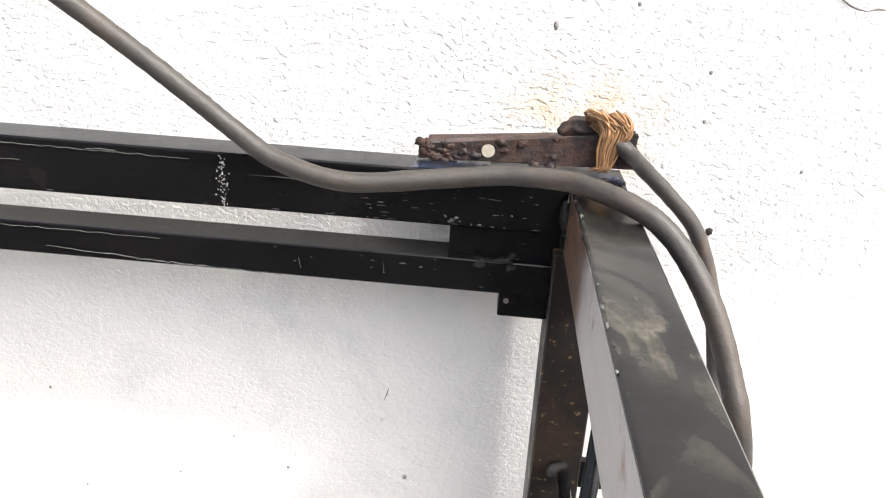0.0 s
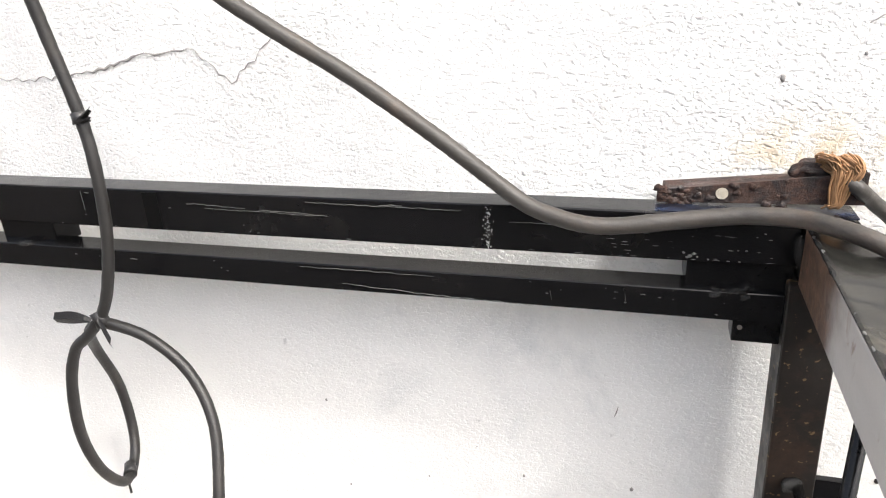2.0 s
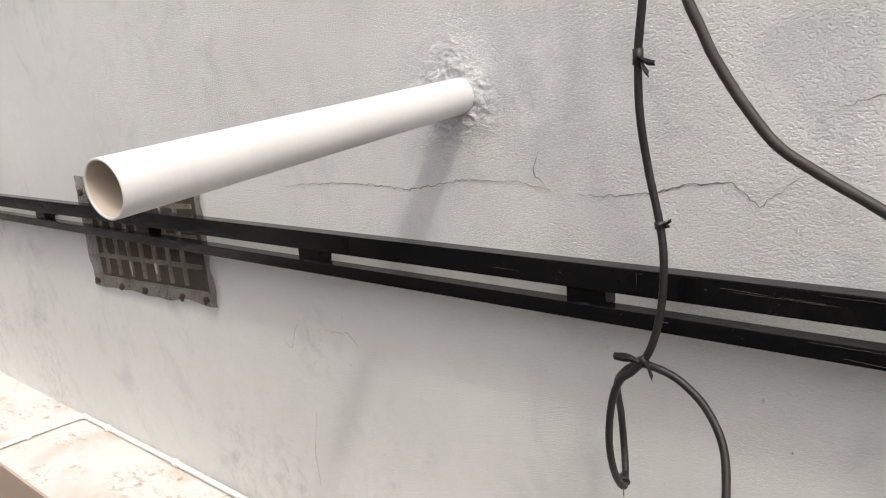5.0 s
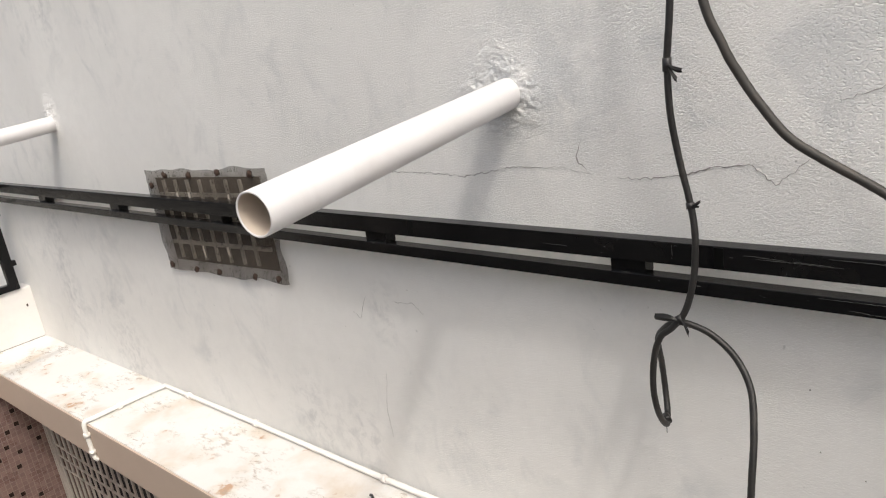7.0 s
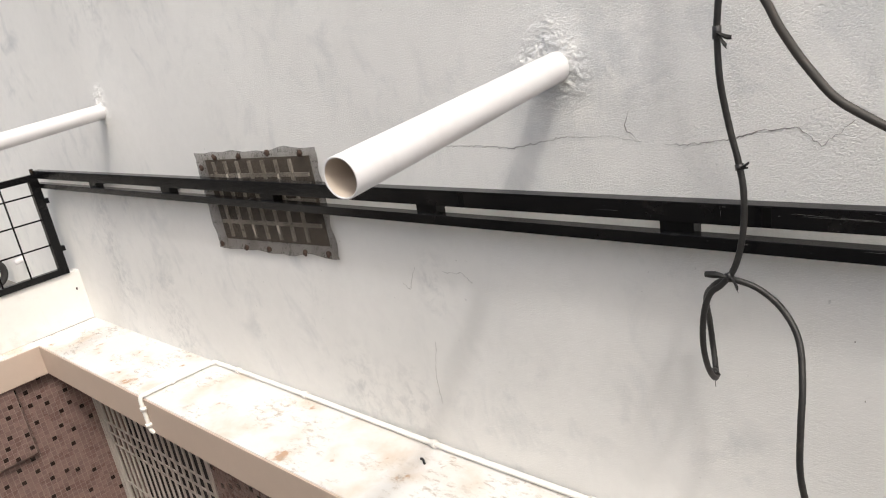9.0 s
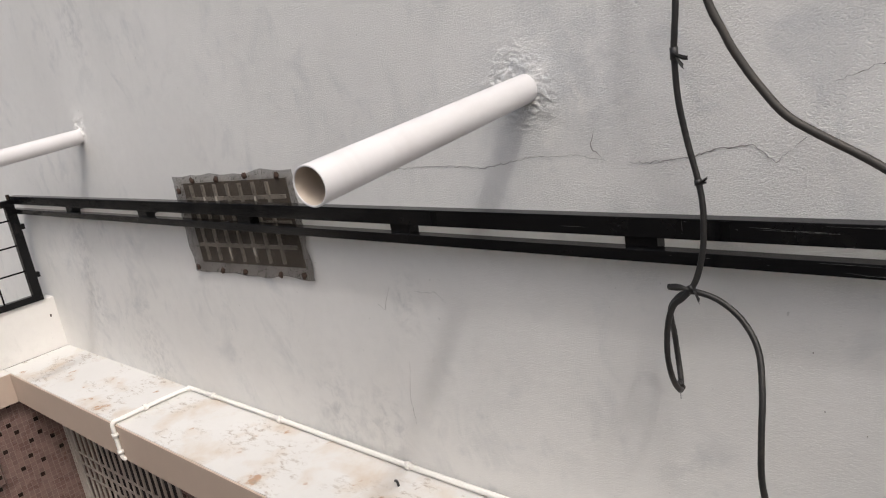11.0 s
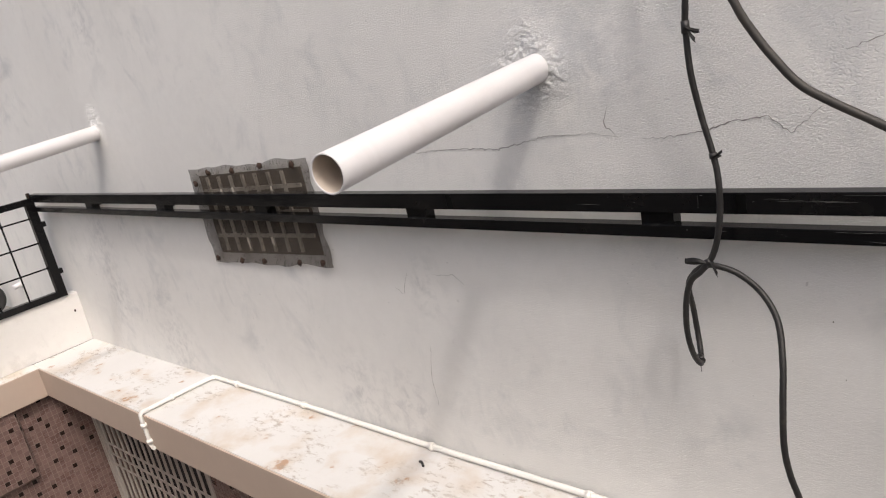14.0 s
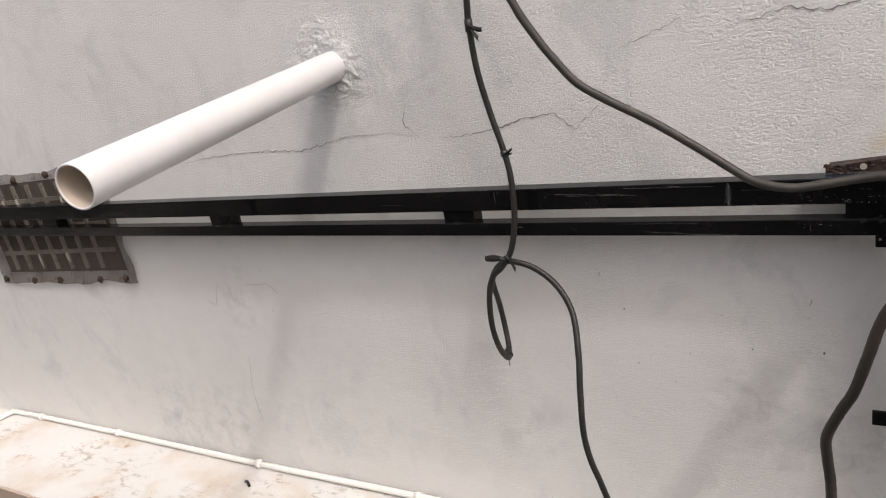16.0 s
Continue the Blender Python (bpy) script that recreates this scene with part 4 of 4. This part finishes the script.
# ---- thick cable sagging over the rail and the corner ----
c1 = thing("welding_cable", "thick dusty grey-black welding cable draped over rail and corner", "cable", group="welding cables")
path = [(0.16, -0.11, 5.2), (0.16, -0.12, 4.45), (0.2, -0.128, 4.1), (0.246, -0.124, 3.966), (0.282, -0.118, 3.894), (0.321, -0.117, 3.834), (0.373, -0.116, 3.768), (0.438, -0.108, 3.719), (0.534, -0.1, 3.658), (0.622, -0.098, 3.596), (0.67, -0.098, 3.56), (0.713, -0.1, 3.528), (0.746, -0.105, 3.507), (0.781, -0.111, 3.496), (0.813, -0.114, 3.490), (0.846, -0.112, 3.489), (0.897, -0.106, 3.494), (0.955, -0.102, 3.501), (0.991, -0.104, 3.505), (1.036, -0.117, 3.508), (1.057, -0.142, 3.511), (1.08, -0.168, 3.511), (1.105, -0.184, 3.503), (1.126, -0.199, 3.487), (1.142, -0.218, 3.467), (1.157, -0.238, 3.441), (1.168, -0.26, 3.409), (1.177, -0.284, 3.373), (1.189, -0.294, 3.31), (1.201, -0.3, 3.25), (1.212, -0.304, 3.21), (1.228, -0.322, 3.165), (1.247, -0.36, 3.135), (1.28, -0.4, 3.1), (1.45, -0.5, 2.95), (1.7, -0.5, 2.6), (1.9, -0.4, LZ + 0.011), (2.2, -0.3, LZ + 0.011)]
part("sheath", sweep(smooth_path(path, 10), CR1, 14, 0.03, 2), CABLE, c1)

c3 = thing("spare_cable", "dusty black cable looped over the top tube of the railing", "cable", group="welding cables")
path = [(0.93, -0.45, LZ + 0.011), (0.92, -0.6, 2.55), (0.914, -0.635, 2.95), (0.911, -0.635, 3.116), (0.906, -0.635, 3.174), (0.905, -0.635, 3.219), (0.925, -0.635, 3.271), (0.943, -0.635, 3.309), (0.961, -0.635, 3.372), (0.977, -0.635, 3.432), (0.997, -0.636, 3.475), (1.02, -0.64, 3.499), (1.049, -0.65, 3.508), (1.077, -0.668, 3.507), (1.104, -0.688, 3.503), (1.129, -0.69, 3.476), (1.152, -0.69, 3.435), (1.168, -0.69, 3.401), (1.185, -0.69, 3.357), (1.198, -0.69, 3.293), (1.208, -0.69, 3.207), (1.215, -0.68, 2.9), (1.215, -0.64, 2.55), (1.21, -0.6, LZ - 0.2)]
part("sheath", sweep(smooth_path(path, 10), 0.0088, 14, 0.03, 4), CABLE, c3)
part("tape_joint", sweep(smooth_path([(1.158, -0.69, 3.423), (1.169, -0.69, 3.399), (1.181, -0.69, 3.368)], 4), lambda u: 0.0135 + 0.001 * math.sin(u * 25), 12, 0.06, 3), TAPE, c3, "black insulating tape wound round a joint")
part("tape_flap", blob((1.159, -0.697, 3.398), (0.013, 0.005, 0.014), 4.4, 0.8, 2), TAPE, c3)

# ---- thinner cable knotted in a loop ----
c2 = thing("looped_cable", "thin black cable hanging with a tied loop", "cable")
r2 = 0.0082
path = [(0.18, -0.12, 5.2), (0.16, -0.13, 4.45), (0.142, -0.14, 4.09), (0.132, -0.14, 3.985), (0.127, -0.137, 3.937), (0.128, -0.134, 3.83), (0.142, -0.127, 3.719), (0.163, -0.128, 3.622), (0.175, -0.135, 3.552), (0.175, -0.142, 3.466), (0.165, -0.15, 3.395), (0.148, -0.157, 3.343), (0.12, -0.165, 3.306), (0.093, -0.17, 3.28), (0.077, -0.178, 3.224), (0.073, -0.184, 3.139), (0.077, -0.17, 3.061), (0.081, -0.135, 3.01), (0.062, -0.085, 3.018), (0.047, -0.058, 3.061), (0.04, -0.056, 3.142), (0.047, -0.088, 3.229), (0.085, -0.13, 3.285), (0.122, -0.15, 3.315), (0.157, -0.157, 3.322), (0.214, -0.154, 3.302), (0.271, -0.158, 3.254), (0.314, -0.185, 3.19), (0.335, -0.235, 3.101), (0.342, -0.275, 3.013), (0.347, -0.302, 2.912), (0.361, -0.314, 2.838), (0.383, -0.318, 2.768), (0.42, -0.31, 2.6), (0.45, -0.26, LZ + 0.01), (0.75, -0.24, LZ + 0.009)]
part("sheath", sweep(smooth_path(path, 10), r2, 12, 0.03, 5), CABLE_DARK, c2)
for q, d in [((0.127, -0.137, 3.938), (0.0, 0.0, -0.03)), ((0.165, -0.129, 3.612), (0.003, -0.002, -0.014)), ((0.142, -0.159, 3.331), (0.01, -0.002, -0.02)), ((0.071, -0.11, 3.011), (0.014, -0.02, -0.002))]:
    q, d = Vector(q), Vector(d)
    part("tape_wrap", sweep([q - d * 0.5, q, q + d * 0.5], r2 * 1.35, 10, 0.08, 7), TAPE, c2)


def flap(a, b, w, seed):
    """A stiff leaf of tape end."""
    a, b = Vector(a), Vector(b)
    bm = bmesh.new()
    rows = []
    for i in range(7):
        u = i / 6
        q = a.lerp(b, u) + Vector((0, 0, 0.004 * math.sin(u * 3 + seed)))
        ww = w * (0.35 + 0.65 * math.sin(min(1.0, u * 1.1) * math.pi * 0.75))
        rows.append([bm.verts.new(q + Vector((0, 0.002, ww))), bm.verts.new(q + Vector((0, -0.003, 0))), bm.verts.new(q + Vector((0, 0.002, -ww)))])
    for p, q in zip(rows[:-1], rows[1:]):
        bm.faces.new((p[0], q[0], q[1], p[1]))
        bm.faces.new((p[1], q[1], q[2], p[2]))
    bmesh.ops.solidify(bm, geom=bm.faces[:], thickness=0.0015)
    return bm


part("tape_end", flap((0.138, -0.172, 3.33), (0.086, -0.182, 3.342), 0.010, 1), TAPE, c2)
part("tape_end", flap((0.15, -0.172, 3.333), (0.170, -0.18, 3.308), 0.011, 2), TAPE, c2)
part("tape_end", flap((0.13, -0.145, 3.938), (0.165, -0.148, 3.925), 0.006, 3), TAPE, c2)
part("tape_end", flap((0.131, -0.145, 3.934), (0.153, -0.148, 3.905), 0.008, 3), TAPE, c2)
part("tape_end", flap((0.168, -0.136, 3.617), (0.192, -0.138, 3.623), 0.004, 4), TAPE, c2)
part("tape_end", flap((0.166, -0.136, 3.61), (0.189, -0.138, 3.608), 0.003, 5), TAPE, c2)
part("tape_end", flap((0.076, -0.125, 3.004), (0.077, -0.126, 2.976), 0.003, 6), TAPE, c2)

# ---- child's bicycle beyond the far railing ----
bike = thing("child_bicycle", "small black child's bicycle parked beside the wall", "bicycle")
BX = -6.8


def wheel(y, z, r):
    hub = Vector((BX, y, z))
    ring = [hub + Vector((0, math.cos(a) * r, math.sin(a) * r)) for a in (2 * math.pi * k / 28 for k in range(29))]
    w = part("wheel", sweep(ring, 0.028, 10, 0, 0, False), TYRE, bike)
    ring2 = [hub + Vector((0, math.cos(a) * (r - 0.025), math.sin(a) * (r - 0.025))) for a in (2 * math.pi * k / 28 for k in range(29))]
    part("rim", sweep(ring2, 0.012, 8, 0, 0, False), TYRE, w)
    for k in range(6):
        a = 2 * math.pi * k / 6
        part("spoke", rod(hub, hub + Vector((0, math.cos(a), math.sin(a))) * (r - 0.03), 0.009, 6), TYRE, w)
    part("hub", rod(hub - Vector((0.04, 0, 0)), hub + Vector((0.04, 0, 0)), 0.026, 10), TYRE, w)


WZ = 2.35 + 0.156
wheel(-0.19, WZ, 0.128)
wheel(-0.74, WZ, 0.128)
for a, b, r in [((BX + 0.045, -0.19, WZ), (BX + 0.03, -0.33, 2.84), 0.024), ((BX - 0.045, -0.19, WZ), (BX - 0.03, -0.33, 2.84), 0.024)]:
    part("fork", rod(a, b, r), TYRE, bike)
for a, b in [((BX, -0.33, 2.80), (BX, -0.5, 2.55)), ((BX, -0.32, 2.74), (BX, -0.6, 2.72)), ((BX, -0.62, 2.80), (BX, -0.5, 2.55)), ((BX, -0.5, 2.55), (BX, -0.74, WZ))]:
    part("frame_tube", rod(a, b, 0.018), TYRE, bike)
part("handlebar", sweep(smooth_path([(BX - 0.2, -0.36, 2.93), (BX - 0.06, -0.29, 2.9), (BX, -0.28, 2.82), (BX + 0.06, -0.29, 2.9), (BX + 0.2, -0.36, 2.93)]), 0.014, 8), TYRE, bike)
part("saddle", blob((BX, -0.64, 2.83), (0.06, 0.11, 0.03), 2.0, 0.2, 3), TYRE, bike)
part("mudguard", sweep([Vector((BX, -0.19 + math.cos(a) * 0.168, WZ + math.sin(a) * 0.168)) for a in (1.1 + 0.16 * k for k in range(6))], 0.03, 8), WHITE_PLASTIC, bike, "white plastic mudguard")
part("chain_guard", blob((BX + 0.03, -0.48, 2.6), (0.05, 0.15, 0.09), 3.0, 0.3, 3), TYRE, bike)

stub = thing("pipe_stub", "short white plastic pipe stub in the wall", "pipe")
part("pipe", joined(rod((-6.32, 0.02, 2.655), (-6.32, -0.075, 2.638), 0.025, 16)), PVC, stub)
